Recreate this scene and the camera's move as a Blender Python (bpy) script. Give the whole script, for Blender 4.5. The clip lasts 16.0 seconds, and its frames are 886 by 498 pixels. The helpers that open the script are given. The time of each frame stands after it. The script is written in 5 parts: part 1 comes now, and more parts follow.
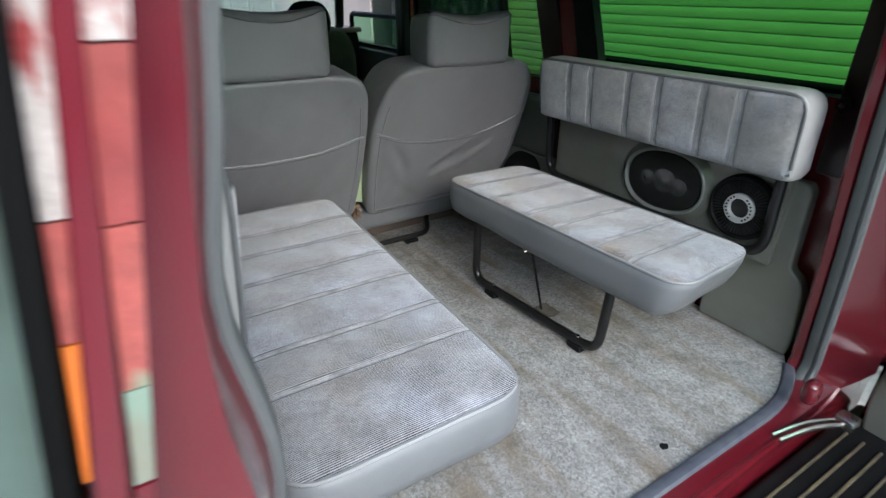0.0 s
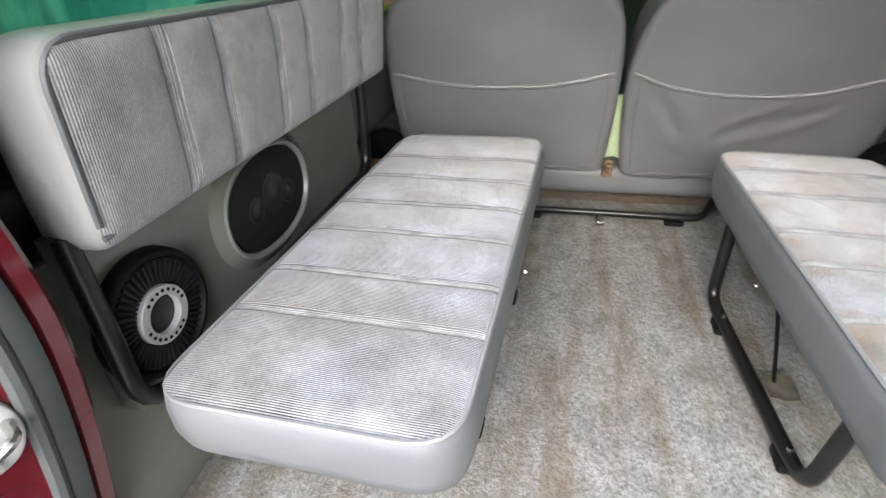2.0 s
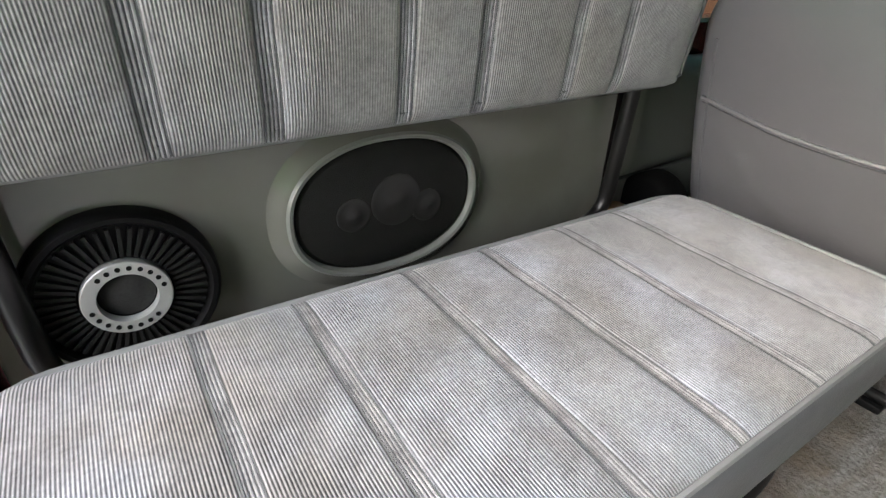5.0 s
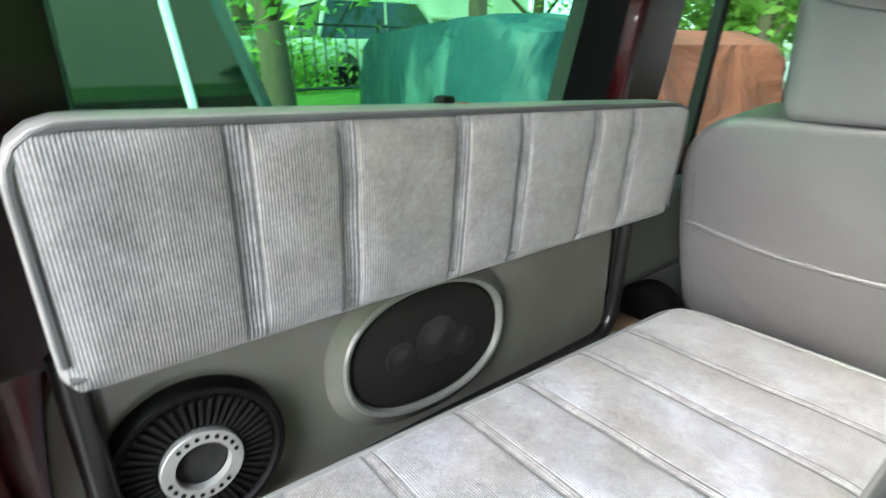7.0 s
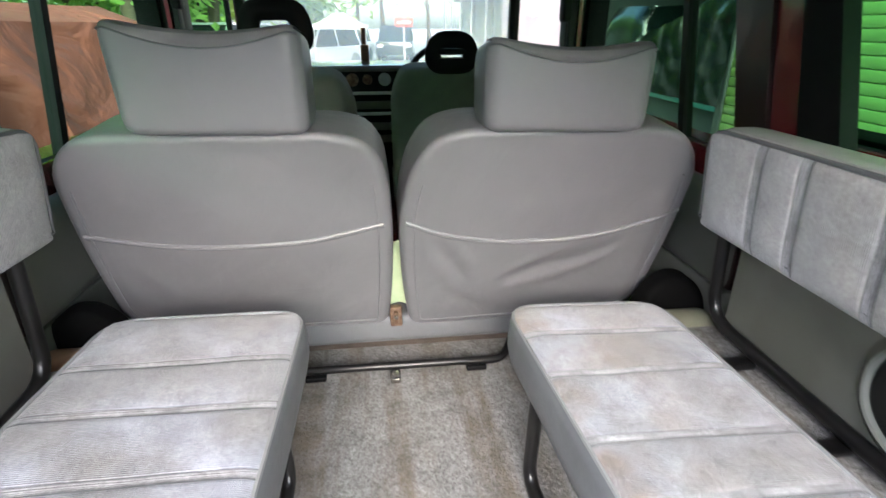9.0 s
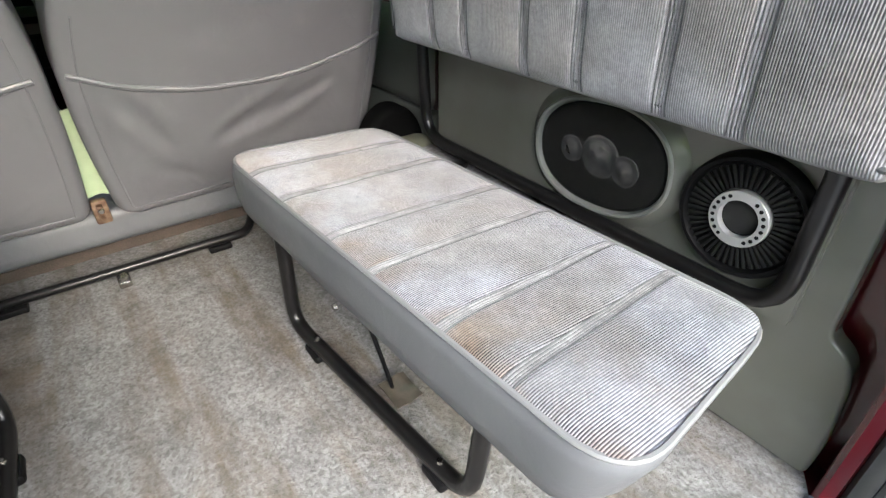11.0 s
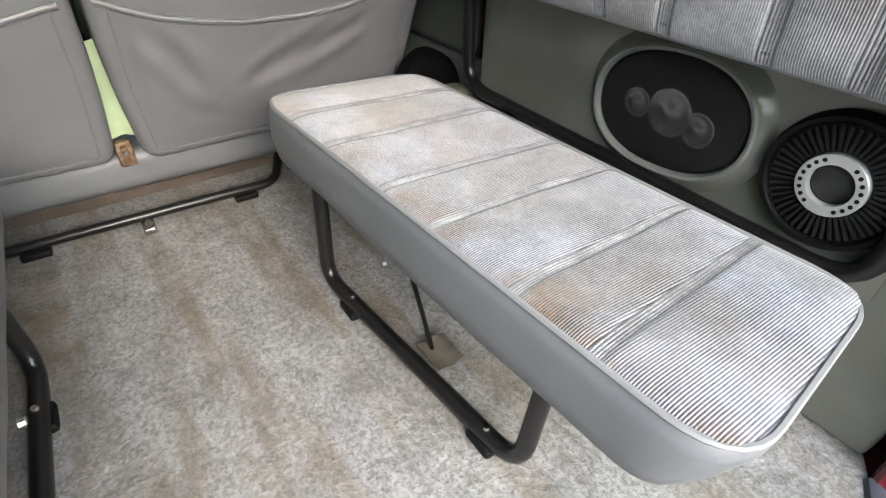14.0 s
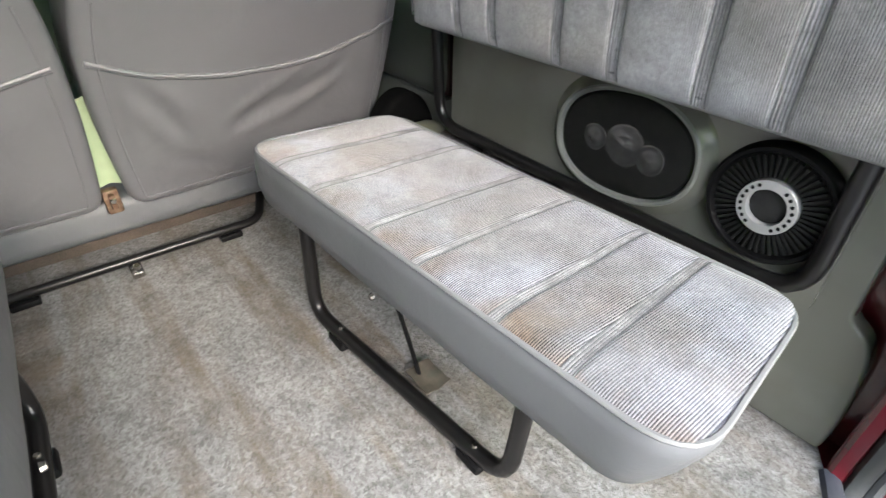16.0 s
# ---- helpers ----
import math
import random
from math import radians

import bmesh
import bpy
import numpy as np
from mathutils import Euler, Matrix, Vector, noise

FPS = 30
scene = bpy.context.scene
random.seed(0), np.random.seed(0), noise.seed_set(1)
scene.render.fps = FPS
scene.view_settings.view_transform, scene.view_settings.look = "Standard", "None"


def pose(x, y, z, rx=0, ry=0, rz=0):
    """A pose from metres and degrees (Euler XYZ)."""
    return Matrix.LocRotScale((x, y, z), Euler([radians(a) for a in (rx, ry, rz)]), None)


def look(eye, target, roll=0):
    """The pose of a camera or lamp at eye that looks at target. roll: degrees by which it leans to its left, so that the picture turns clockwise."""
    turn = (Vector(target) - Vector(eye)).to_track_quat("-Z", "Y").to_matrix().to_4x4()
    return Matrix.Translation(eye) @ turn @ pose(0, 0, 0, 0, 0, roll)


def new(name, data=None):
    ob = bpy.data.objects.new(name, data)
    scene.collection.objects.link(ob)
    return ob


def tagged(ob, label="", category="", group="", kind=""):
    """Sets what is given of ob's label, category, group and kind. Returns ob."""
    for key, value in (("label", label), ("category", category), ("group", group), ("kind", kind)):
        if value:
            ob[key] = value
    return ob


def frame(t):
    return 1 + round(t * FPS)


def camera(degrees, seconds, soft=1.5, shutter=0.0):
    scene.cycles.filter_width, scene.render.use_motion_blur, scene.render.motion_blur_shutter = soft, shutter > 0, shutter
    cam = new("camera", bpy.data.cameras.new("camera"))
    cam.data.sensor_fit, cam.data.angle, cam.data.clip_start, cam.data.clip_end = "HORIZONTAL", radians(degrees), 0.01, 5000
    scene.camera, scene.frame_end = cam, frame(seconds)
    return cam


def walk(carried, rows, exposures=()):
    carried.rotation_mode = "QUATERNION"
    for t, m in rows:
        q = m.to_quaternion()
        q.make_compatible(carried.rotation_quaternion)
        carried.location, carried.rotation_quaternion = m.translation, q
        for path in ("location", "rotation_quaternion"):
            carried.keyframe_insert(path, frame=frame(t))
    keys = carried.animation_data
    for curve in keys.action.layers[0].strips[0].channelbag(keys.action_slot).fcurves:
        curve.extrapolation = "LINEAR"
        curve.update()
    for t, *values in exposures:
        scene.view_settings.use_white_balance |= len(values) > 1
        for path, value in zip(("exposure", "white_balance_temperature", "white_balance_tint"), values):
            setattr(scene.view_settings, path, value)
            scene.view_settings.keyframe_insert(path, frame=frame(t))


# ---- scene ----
from mathutils.bvhtree import BVHTree

cam = camera(81.5, 16.0, soft=1.3, shutter=0.32)
PATH = [
    (0, (-0.559, -0.367, 0.844), (0.356, 1.159, -0.068), -0.7),
    (0.5, (-0.353, -0.370, 0.807), (0.269, 1.274, -0.146), -2.5),
    (1, (-0.200, -0.404, 0.781), (0.098, 1.286, -0.247), -3.6),
    (1.5, (-0.137, -0.293, 0.720), (-0.188, 1.413, -0.323), -3.8),
    (2, (-0.081, -0.250, 0.753), (-0.551, 1.390, -0.291), -4.0),
    (2.5, (0.015, -0.203, 0.779), (-0.792, 1.312, -0.248), -2.3),
    (3, (-0.009, -0.119, 0.731), (-1.055, 1.185, -0.366), -1.9),
    (5.5, (-0.078, 0.212, 0.655), (-1.542, 1.170, -0.314), 2.3),
    (6, (-0.092, 0.213, 0.686), (-1.606, 1.201, -0.170), 3.5),
    (6.5, (-0.120, 0.172, 0.711), (-1.698, 1.167, -0.010), 2.0),
    (7, (-0.102, 0.103, 0.731), (-1.588, 1.259, 0.057), -0.9),
    (7.5, (-0.104, 0.167, 0.805), (-1.091, 1.774, 0.141), -1.1),
    (8, (-0.057, 0.159, 0.806), (-0.524, 2.002, 0.186), -1.6),
    (8.5, (-0.001, 0.144, 0.806), (-0.001, 2.007, 0.079), -0.1),
    (9, (-0.003, 0.081, 0.801), (0.209, 1.905, 0.007), -0.2),
    (9.5, (0.012, 0.020, 0.798), (0.472, 1.718, -0.154), -1.1),
    (10, (0.031, -0.002, 0.732), (0.797, 1.544, -0.279), 0.5),
    (12.5, (0.002, 0.063, 0.653), (1.049, 1.295, -0.524), 1.3),
    (13, (0.007, 0.066, 0.649), (0.995, 1.310, -0.566), 1.2),
    (13.5, (0.000, 0.075, 0.638), (0.960, 1.346, -0.573), 1.9),
    (14, (-0.010, 0.085, 0.641), (0.921, 1.367, -0.580), 2.2),
    (14.5, (-0.019, 0.089, 0.637), (0.907, 1.388, -0.570), 2.9),
    (15, (-0.026, 0.086, 0.637), (0.896, 1.401, -0.555), 3.3),
    (15.5, (-0.044, 0.085, 0.655), (0.891, 1.392, -0.534), 2.5),
    (16, (-0.036, 0.060, 0.683), (0.994, 1.332, -0.466), 1.1),
]
EXPOSURES = [(0.0, 1.67, 5480.0, 6.0), (0.5, 2.02, 5680.0, 6.0), (1.5, 2.24, 5850.0, 10.0), (2.5, 2.31, 5900.0, 10.0), (3.0, 2.3, 5900.0, 10.0), (5.5, 2.32, 6000.0, 10.0), (6.0, 2.4, 6000.0, 10.0), (6.5, 2.9, 5950.0, 10.0), (7.0, 3.0, 5850.0, 7.0), (7.5, 2.88, 5800.0, 4.0), (8.0, 2.6, 5550.0, 6.0), (8.5, 2.74, 5650.0, 10.0), (9.0, 2.78, 5750.0, 12.0), (9.5, 2.78, 5850.0, 10.5), (10.0, 2.45, 5920.0, 10.0), (12.5, 2.47, 5930.0, 10.0), (14.5, 2.45, 5930.0, 10.0), (16.0, 2.47, 5930.0, 10.0)]
walk(cam, [(t, look(eye, target, roll)) for t, eye, target, roll in PATH], EXPOSURES)

# ---- world, sun ----
SUN_ELEV, SUN_ROT = radians(25), radians(185)
world = bpy.data.worlds.new("sky")
scene.world = world
world.use_nodes = True
wn = world.node_tree.nodes
sky = wn.new("ShaderNodeTexSky")
sky.sky_type, sky.sun_disc = "NISHITA", False
sky.sun_elevation, sky.sun_rotation = SUN_ELEV, SUN_ROT
sky.dust_density, sky.air_density = 3.0, 1.0
world.node_tree.links.new(sky.outputs[0], wn["Background"].inputs[0])
wn["Background"].inputs[1].default_value = 0.15

sun_data = bpy.data.lights.new("sun", "SUN")
sun_data.energy, sun_data.angle, sun_data.color = 2.2, radians(90), (1.0, 0.95, 0.87)
sun = new("sun", sun_data)
sun_dir = Vector((math.sin(SUN_ROT) * math.cos(SUN_ELEV), math.cos(SUN_ROT) * math.cos(SUN_ELEV), math.sin(SUN_ELEV)))
sun.matrix_world = look(sun_dir * 40, (0, 0, 0))


# ---- materials ----
def material(name, base, rough=0.5, metal=0.0, second=None, scale=8.0, mix=0.5, fine=0.0, fine_scale=300.0, bump=0.0, bump_scale=200.0, coat=0.0, stretch=(1, 1, 1), spec=0.5, island=0.0, contrast=(0.35, 0.65), bump_dist=0.002, crinkle=0.0, crinkle_scale=14.0):
    """A Principled material with variation at two scales and a fine bump."""
    m = bpy.data.materials.new(name)
    m.use_nodes = True
    n, l = m.node_tree.nodes, m.node_tree.links
    p = n["Principled BSDF"]
    p.inputs["Roughness"].default_value, p.inputs["Metallic"].default_value = rough, metal
    p.inputs["Coat Weight"].default_value, p.inputs["Specular IOR Level"].default_value = coat, spec
    co = n.new("ShaderNodeTexCoord")
    mp = n.new("ShaderNodeMapping")
    mp.inputs["Scale"].default_value = stretch
    l.new(co.outputs["Object"], mp.inputs[0])
    second = second or tuple(c * 0.8 for c in base)
    a = n.new("ShaderNodeTexNoise")
    a.inputs["Scale"].default_value, a.inputs["Detail"].default_value = scale, 5
    l.new(mp.outputs[0], a.inputs["Vector"])
    r = n.new("ShaderNodeMapRange")
    r.inputs[1].default_value, r.inputs[2].default_value = contrast
    r.inputs[4].default_value = mix
    l.new(a.outputs[0], r.inputs[0])
    c = n.new("ShaderNodeMix")
    c.data_type = "RGBA"
    c.inputs[6].default_value, c.inputs[7].default_value = (*base, 1), (*second, 1)
    l.new(r.outputs[0], c.inputs[0])
    out = c.outputs[2]
    if fine:
        b = n.new("ShaderNodeTexNoise")
        b.inputs["Scale"].default_value, b.inputs["Detail"].default_value = fine_scale, 6
        b.inputs["Roughness"].default_value = 0.68
        l.new(co.outputs["Object"], b.inputs["Vector"])
        rr = n.new("ShaderNodeMapRange")
        rr.inputs[1].default_value, rr.inputs[2].default_value = 0.3, 0.7
        rr.inputs[3].default_value, rr.inputs[4].default_value = 1 - fine, 1 + fine
        l.new(b.outputs[0], rr.inputs[0])
        mu = n.new("ShaderNodeVectorMath")
        mu.operation = "MULTIPLY"
        l.new(out, mu.inputs[0]), l.new(rr.outputs[0], mu.inputs[1])
        out = mu.outputs[0]
    if island:
        g = n.new("ShaderNodeNewGeometry")
        gr = n.new("ShaderNodeMapRange")
        gr.inputs[3].default_value, gr.inputs[4].default_value = 1 - island, 1 + island
        l.new(g.outputs["Random Per Island"], gr.inputs[0])
        mu = n.new("ShaderNodeVectorMath")
        mu.operation = "MULTIPLY"
        l.new(out, mu.inputs[0]), l.new(gr.outputs[0], mu.inputs[1])
        out = mu.outputs[0]
    l.new(out, p.inputs["Base Color"])
    if bump:
        h = n.new("ShaderNodeTexNoise")
        h.inputs["Scale"].default_value, h.inputs["Detail"].default_value = bump_scale, 3
        l.new(co.outputs["Object"], h.inputs["Vector"])
        bu = n.new("ShaderNodeBump")
        bu.inputs["Strength"].default_value, bu.inputs["Distance"].default_value = bump, bump_dist
        l.new(h.outputs[0], bu.inputs["Height"])
        if crinkle:
            k = n.new("ShaderNodeTexNoise")
            k.inputs["Scale"].default_value, k.inputs["Detail"].default_value, k.inputs["Distortion"].default_value = crinkle_scale, 4, 0.6
            l.new(co.outputs["Object"], k.inputs["Vector"])
            kb = n.new("ShaderNodeBump")
            kb.inputs["Strength"].default_value, kb.inputs["Distance"].default_value = min(crinkle, 0.6), 0.012 if crinkle < 0.5 else 0.25
            l.new(k.outputs[0], kb.inputs["Height"]), l.new(bu.outputs[0], kb.inputs["Normal"])
            l.new(kb.outputs[0], p.inputs["Normal"])
        else:
            l.new(bu.outputs[0], p.inputs["Normal"])
    return m


def node_range(n, l, source, a, b, lo, hi):
    """A Map Range node from a..b to lo..hi; returns its output."""
    r = n.new("ShaderNodeMapRange")
    for k, v in enumerate((a, b, lo, hi)):
        r.inputs[k + 1].default_value = v
    l.new(source, r.inputs[0])
    return r.outputs[0]


def node_noise(n, l, vector, scale, detail=4, rough=0.5):
    t = n.new("ShaderNodeTexNoise")
    t.inputs["Scale"].default_value, t.inputs["Detail"].default_value, t.inputs["Roughness"].default_value = scale, detail, rough
    l.new(vector, t.inputs["Vector"])
    return t.outputs[0]


def node_mix(n, l, fac, a, b, blend="MIX"):
    """A colour mix; a and b are sockets or colours."""
    m = n.new("ShaderNodeMix")
    m.data_type, m.blend_type = "RGBA", blend
    for k, v in ((0, fac), (6, a), (7, b)):
        if isinstance(v, bpy.types.NodeSocket):
            l.new(v, m.inputs[k])
        else:
            m.inputs[k].default_value = v if k == 0 else (*v, 1)
    return m.outputs[2]


def node_math(n, l, op, a, b):
    m = n.new("ShaderNodeMath")
    m.operation = op
    for k, v in enumerate((a, b)):
        if isinstance(v, bpy.types.NodeSocket):
            l.new(v, m.inputs[k])
        else:
            m.inputs[k].default_value = v
    return m.outputs[0]


def corduroy():
    """Grey ribbed velour: fine ribs across, nap rubbed pale blue-white in patches, faint brown stains."""
    m = bpy.data.materials.new("corduroy")
    m.use_nodes = True
    n, l = m.node_tree.nodes, m.node_tree.links
    p = n["Principled BSDF"]
    p.inputs["Roughness"].default_value, p.inputs["Specular IOR Level"].default_value = 0.85, 0.12
    p.inputs["Sheen Weight"].default_value, p.inputs["Sheen Roughness"].default_value = 0.5, 0.45
    co = n.new("ShaderNodeTexCoord").outputs["Object"]
    worn = node_range(n, l, node_noise(n, l, co, 6.5, 6, 0.6), 0.44, 0.66, 0.0, 1.0)
    base = node_mix(n, l, worn, (0.25, 0.249, 0.264), (0.335, 0.35, 0.408))
    smudge = node_range(n, l, node_noise(n, l, co, 27, 6, 0.7), 0.35, 0.65, 0.82, 1.14)
    stain = node_range(n, l, node_noise(n, l, co, 4.2, 6), 0.48, 0.7, 0.0, 0.6)
    base = node_mix(n, l, stain, base, (0.2, 0.165, 0.125))
    xyz = n.new("ShaderNodeSeparateXYZ")
    l.new(co, xyz.inputs[0])
    # the backrests are warmer and less blue than the seats
    base = node_mix(n, l, node_range(n, l, xyz.outputs[2], 0.42, 0.46, 0.0, 0.55), base, (0.262, 0.257, 0.25))
    # brown grime along the inner edge of the one bench
    near = node_range(n, l, xyz.outputs[0], 0.42, 0.26, 0.0, 1.0)
    side = node_range(n, l, xyz.outputs[0], 0.15, 0.2, 0.0, 1.0)
    blot = node_range(n, l, node_noise(n, l, co, 9, 5), 0.42, 0.66, 0.0, 0.85)
    grime = node_math(n, l, "MULTIPLY", node_math(n, l, "MULTIPLY", near, side), blot)
    base = node_mix(n, l, grime, base, (0.2, 0.14, 0.09))
    w = n.new("ShaderNodeTexWave")
    w.bands_direction, w.wave_profile = "Y", "SIN"
    w.inputs["Scale"].default_value = math.pi * 2 / 20 / 0.0027
    w.inputs["Distortion"].default_value = 0.0
    l.new(co, w.inputs["Vector"])
    # where the nap is rubbed flat the ribs fade, and the pile is speckled all over
    fade = node_range(n, l, node_noise(n, l, co, 11, 5, 0.62), 0.38, 0.62, 0.06, 0.55)
    fade = node_math(n, l, "MINIMUM", node_math(n, l, "ADD", fade, node_range(n, l, xyz.outputs[1], 0.3, 0.8, 0.0, 0.5)), 0.95)
    worn_rest = node_math(n, l, "MULTIPLY", node_range(n, l, xyz.outputs[2], 0.42, 0.46, 0.0, 0.42), node_range(n, l, xyz.outputs[1], 0.2, 0.34, 0.25, 1.0))
    fade = node_math(n, l, "MINIMUM", node_math(n, l, "ADD", fade, worn_rest), 0.95)
    rib = n.new("ShaderNodeMapRange")
    rib.inputs[1].default_value, rib.inputs[2].default_value, rib.inputs[4].default_value = 0.12, 0.8, 1.3
    l.new(w.outputs["Fac"], rib.inputs[0]), l.new(fade, rib.inputs[3])
    speck = node_range(n, l, node_noise(n, l, co, 210, 4, 0.7), 0.32, 0.68, 0.8, 1.2)
    tone = node_math(n, l, "MULTIPLY", node_math(n, l, "MULTIPLY", rib.outputs[0], smudge), speck)
    mu = n.new("ShaderNodeVectorMath")
    mu.operation = "MULTIPLY"
    l.new(base, mu.inputs[0]), l.new(tone, mu.inputs[1])
    l.new(mu.outputs[0], p.inputs["Base Color"])
    bu = n.new("ShaderNodeBump")
    bu.inputs["Strength"].default_value, bu.inputs["Distance"].default_value = 0.6, 0.0009
    l.new(w.outputs["Fac"], bu.inputs["Height"])
    l.new(bu.outputs[0], p.inputs["Normal"])
    return m


def carpet(name, pale, dark, brown, dirt=0.55):
    """Short looped carpet: pale and dark flecks, worn light lanes and brown lanes that run fore and aft."""
    m = bpy.data.materials.new(name)
    m.use_nodes = True
    n, l = m.node_tree.nodes, m.node_tree.links
    p = n["Principled BSDF"]
    p.inputs["Roughness"].default_value, p.inputs["Specular IOR Level"].default_value = 0.95, 0.08
    co = n.new("ShaderNodeTexCoord").outputs["Object"]
    mp = n.new("ShaderNodeMapping")
    mp.inputs["Scale"].default_value = (5.2, 0.8, 1.0)
    l.new(co, mp.inputs[0])
    tuft = n.new("ShaderNodeTexVoronoi")
    tuft.inputs["Scale"].default_value = 240
    l.new(co, tuft.inputs["Vector"])
    grey = n.new("ShaderNodeRGBToBW")
    l.new(tuft.outputs["Color"], grey.inputs[0])
    fleck = node_range(n, l, grey.outputs[0], 0.2, 0.75, 0.0, 1.0)
    clump = node_range(n, l, node_noise(n, l, co, 105, 4, 0.65), 0.36, 0.64, 0.0, 1.0)
    mixed = node_math(n, l, "ADD", node_math(n, l, "MULTIPLY", fleck, 0.5), node_math(n, l, "MULTIPLY", clump, 0.5))
    base = node_mix(n, l, mixed, dark, pale)
    lane = node_range(n, l, node_noise(n, l, mp.outputs[0], 2.3, 5, 0.6), 0.45, 0.62, 0.0, dirt)
    blotch = node_range(n, l, node_noise(n, l, co, 12, 5, 0.65), 0.3, 0.6, 0.35, 1.0)
    base = node_mix(n, l, node_math(n, l, "MULTIPLY", lane, blotch), base, brown)
    shade = node_range(n, l, node_noise(n, l, co, 22, 5, 0.65), 0.3, 0.7, 0.74, 1.2)
    mu = n.new("ShaderNodeVectorMath")
    mu.operation = "MULTIPLY"
    l.new(base, mu.inputs[0]), l.new(shade, mu.inputs[1])
    l.new(mu.outputs[0], p.inputs["Base Color"])
    bu = n.new("ShaderNodeBump")
    bu.inputs["Strength"].default_value, bu.inputs["Distance"].default_value = 0.9, 0.003
    l.new(mixed, bu.inputs["Height"])
    l.new(bu.outputs[0], p.inputs["Normal"])
    return m


def tinted_glass(name, tint, gloss=0.02, dust=0.0, grazing=0.4):
    m = bpy.data.materials.new(name)
    m.use_nodes = True
    n, l = m.node_tree.nodes, m.node_tree.links
    n.remove(n["Principled BSDF"])
    t, g, x = n.new("ShaderNodeBsdfTransparent"), n.new("ShaderNodeBsdfGlossy"), n.new("ShaderNodeMixShader")
    w, pw, ma = n.new("ShaderNodeLayerWeight"), n.new("ShaderNodeMath"), n.new("ShaderNodeMath")
    pw.operation, pw.inputs[1].default_value = "POWER", 5.0
    ma.operation, ma.inputs[1].default_value, ma.inputs[2].default_value = "MULTIPLY_ADD", grazing, gloss / 2
    l.new(w.outputs["Facing"], pw.inputs[0]), l.new(pw.outputs[0], ma.inputs[0])
    t.inputs[0].default_value = (*tint, 1)
    g.inputs["Roughness"].default_value = 0.02
    l.new(ma.outputs[0], x.inputs[0]), l.new(t.outputs[0], x.inputs[1]), l.new(g.outputs[0], x.inputs[2])
    out = x.outputs[0]
    # mixes in a warm white veil that brightens and washes out the view
    if dust:
        d, y = n.new("ShaderNodeBsdfTranslucent"), n.new("ShaderNodeMixShader")
        d.inputs[0].default_value, y.inputs[0].default_value = (1.0, 0.96, 0.8, 1), dust
        l.new(out, y.inputs[1]), l.new(d.outputs[0], y.inputs[2])
        out = y.outputs[0]
    l.new(out, n["Material Output"].inputs[0])
    return m


CORD = corduroy()
VINYL = material("grey_vinyl", (0.163, 0.161, 0.171), 0.36, second=(0.137, 0.136, 0.144), scale=5, mix=0.6, bump=0.12, bump_scale=700, spec=0.45, crinkle=0.2)
SKIRT = material("blue_grey_vinyl", (0.152, 0.157, 0.166), 0.42, second=(0.12, 0.125, 0.133), scale=6, mix=0.7, bump=0.12, bump_scale=500, spec=0.4, crinkle=0.2)
RIM_VINYL = material("pale_grey_vinyl", (0.3, 0.3, 0.295), 0.4, second=(0.25, 0.252, 0.248), scale=6, mix=0.8, bump=0.12, bump_scale=500, spec=0.4, crinkle=0.32)
PIPING = material("dark_piping", (0.1, 0.105, 0.11), 0.5)
PLEAT = material("rubbed_pleat", (0.37, 0.37, 0.385), 0.85, second=(0.21, 0.207, 0.215), scale=26, mix=0.9, fine=0.25, fine_scale=160, spec=0.1)
PIPING_PALE = material("pale_piping", (0.24, 0.245, 0.25), 0.5)
CARPET = carpet("cargo_carpet", (0.37, 0.366, 0.358), (0.18, 0.176, 0.165), (0.172, 0.139, 0.102), 0.88)
TRIM = material("grey_plastic_trim", (0.178, 0.181, 0.158), 0.17, second=(0.13, 0.129, 0.106), scale=5, mix=0.8, bump=0.08, bump_scale=700, coat=0.5, crinkle=0.06, crinkle_scale=5)
MAROON = material("maroon_paint", (0.108, 0.008, 0.014), 0.16, second=(0.086, 0.006, 0.0105), scale=5, mix=0.6, coat=0.6, crinkle=0.04, crinkle_scale=9, bump=0.02, bump_scale=300)
LOWER_TRIM = material("dark_olive_moulding", (0.12, 0.126, 0.11), 0.4, second=(0.09, 0.095, 0.082), scale=4, mix=0.7, bump=0.1, bump_scale=700)
BLACK = material("black_plastic", (0.006, 0.006, 0.0065), 0.5, second=(0.011, 0.011, 0.011), scale=12, bump=0.1, bump_scale=500, spec=0.12)
MATT_RUBBER = material("matt_black_rubber", (0.004, 0.004, 0.004), 0.9, second=(0.006, 0.006, 0.006), spec=0.05)
TUBE = material("black_enamel_tube", (0.006, 0.006, 0.0065), 0.3, second=(0.014, 0.013, 0.012), scale=30, mix=0.6)
EDGING = material("blue_black_edging", (0.05, 0.055, 0.075), 0.5, second=(0.09, 0.095, 0.11), scale=30, mix=0.7, bump=0.3, bump_scale=200)
RUBBER = material("grey_rubber", (0.097, 0.104, 0.106), 0.55, second=(0.1, 0.105, 0.11), scale=10, bump=0.2, bump_scale=300)
GRILLE = material("speaker_mesh", (0.014, 0.0145, 0.014), 0.55, second=(0.02, 0.02, 0.019), spec=0.2, scale=50, bump=0.5, bump_scale=900)
DARK_CONE = material("dark_cone", (0.018, 0.018, 0.018), 0.35, second=(0.025, 0.024, 0.022), scale=40)
RIM = material("pale_speaker_rim", (0.2, 0.207, 0.19), 0.3, second=(0.235, 0.237, 0.22), scale=14)
CONE = material("speaker_cone", (0.06, 0.06, 0.06), 0.1, coat=0.8, second=(0.03, 0.03, 0.03), scale=40)
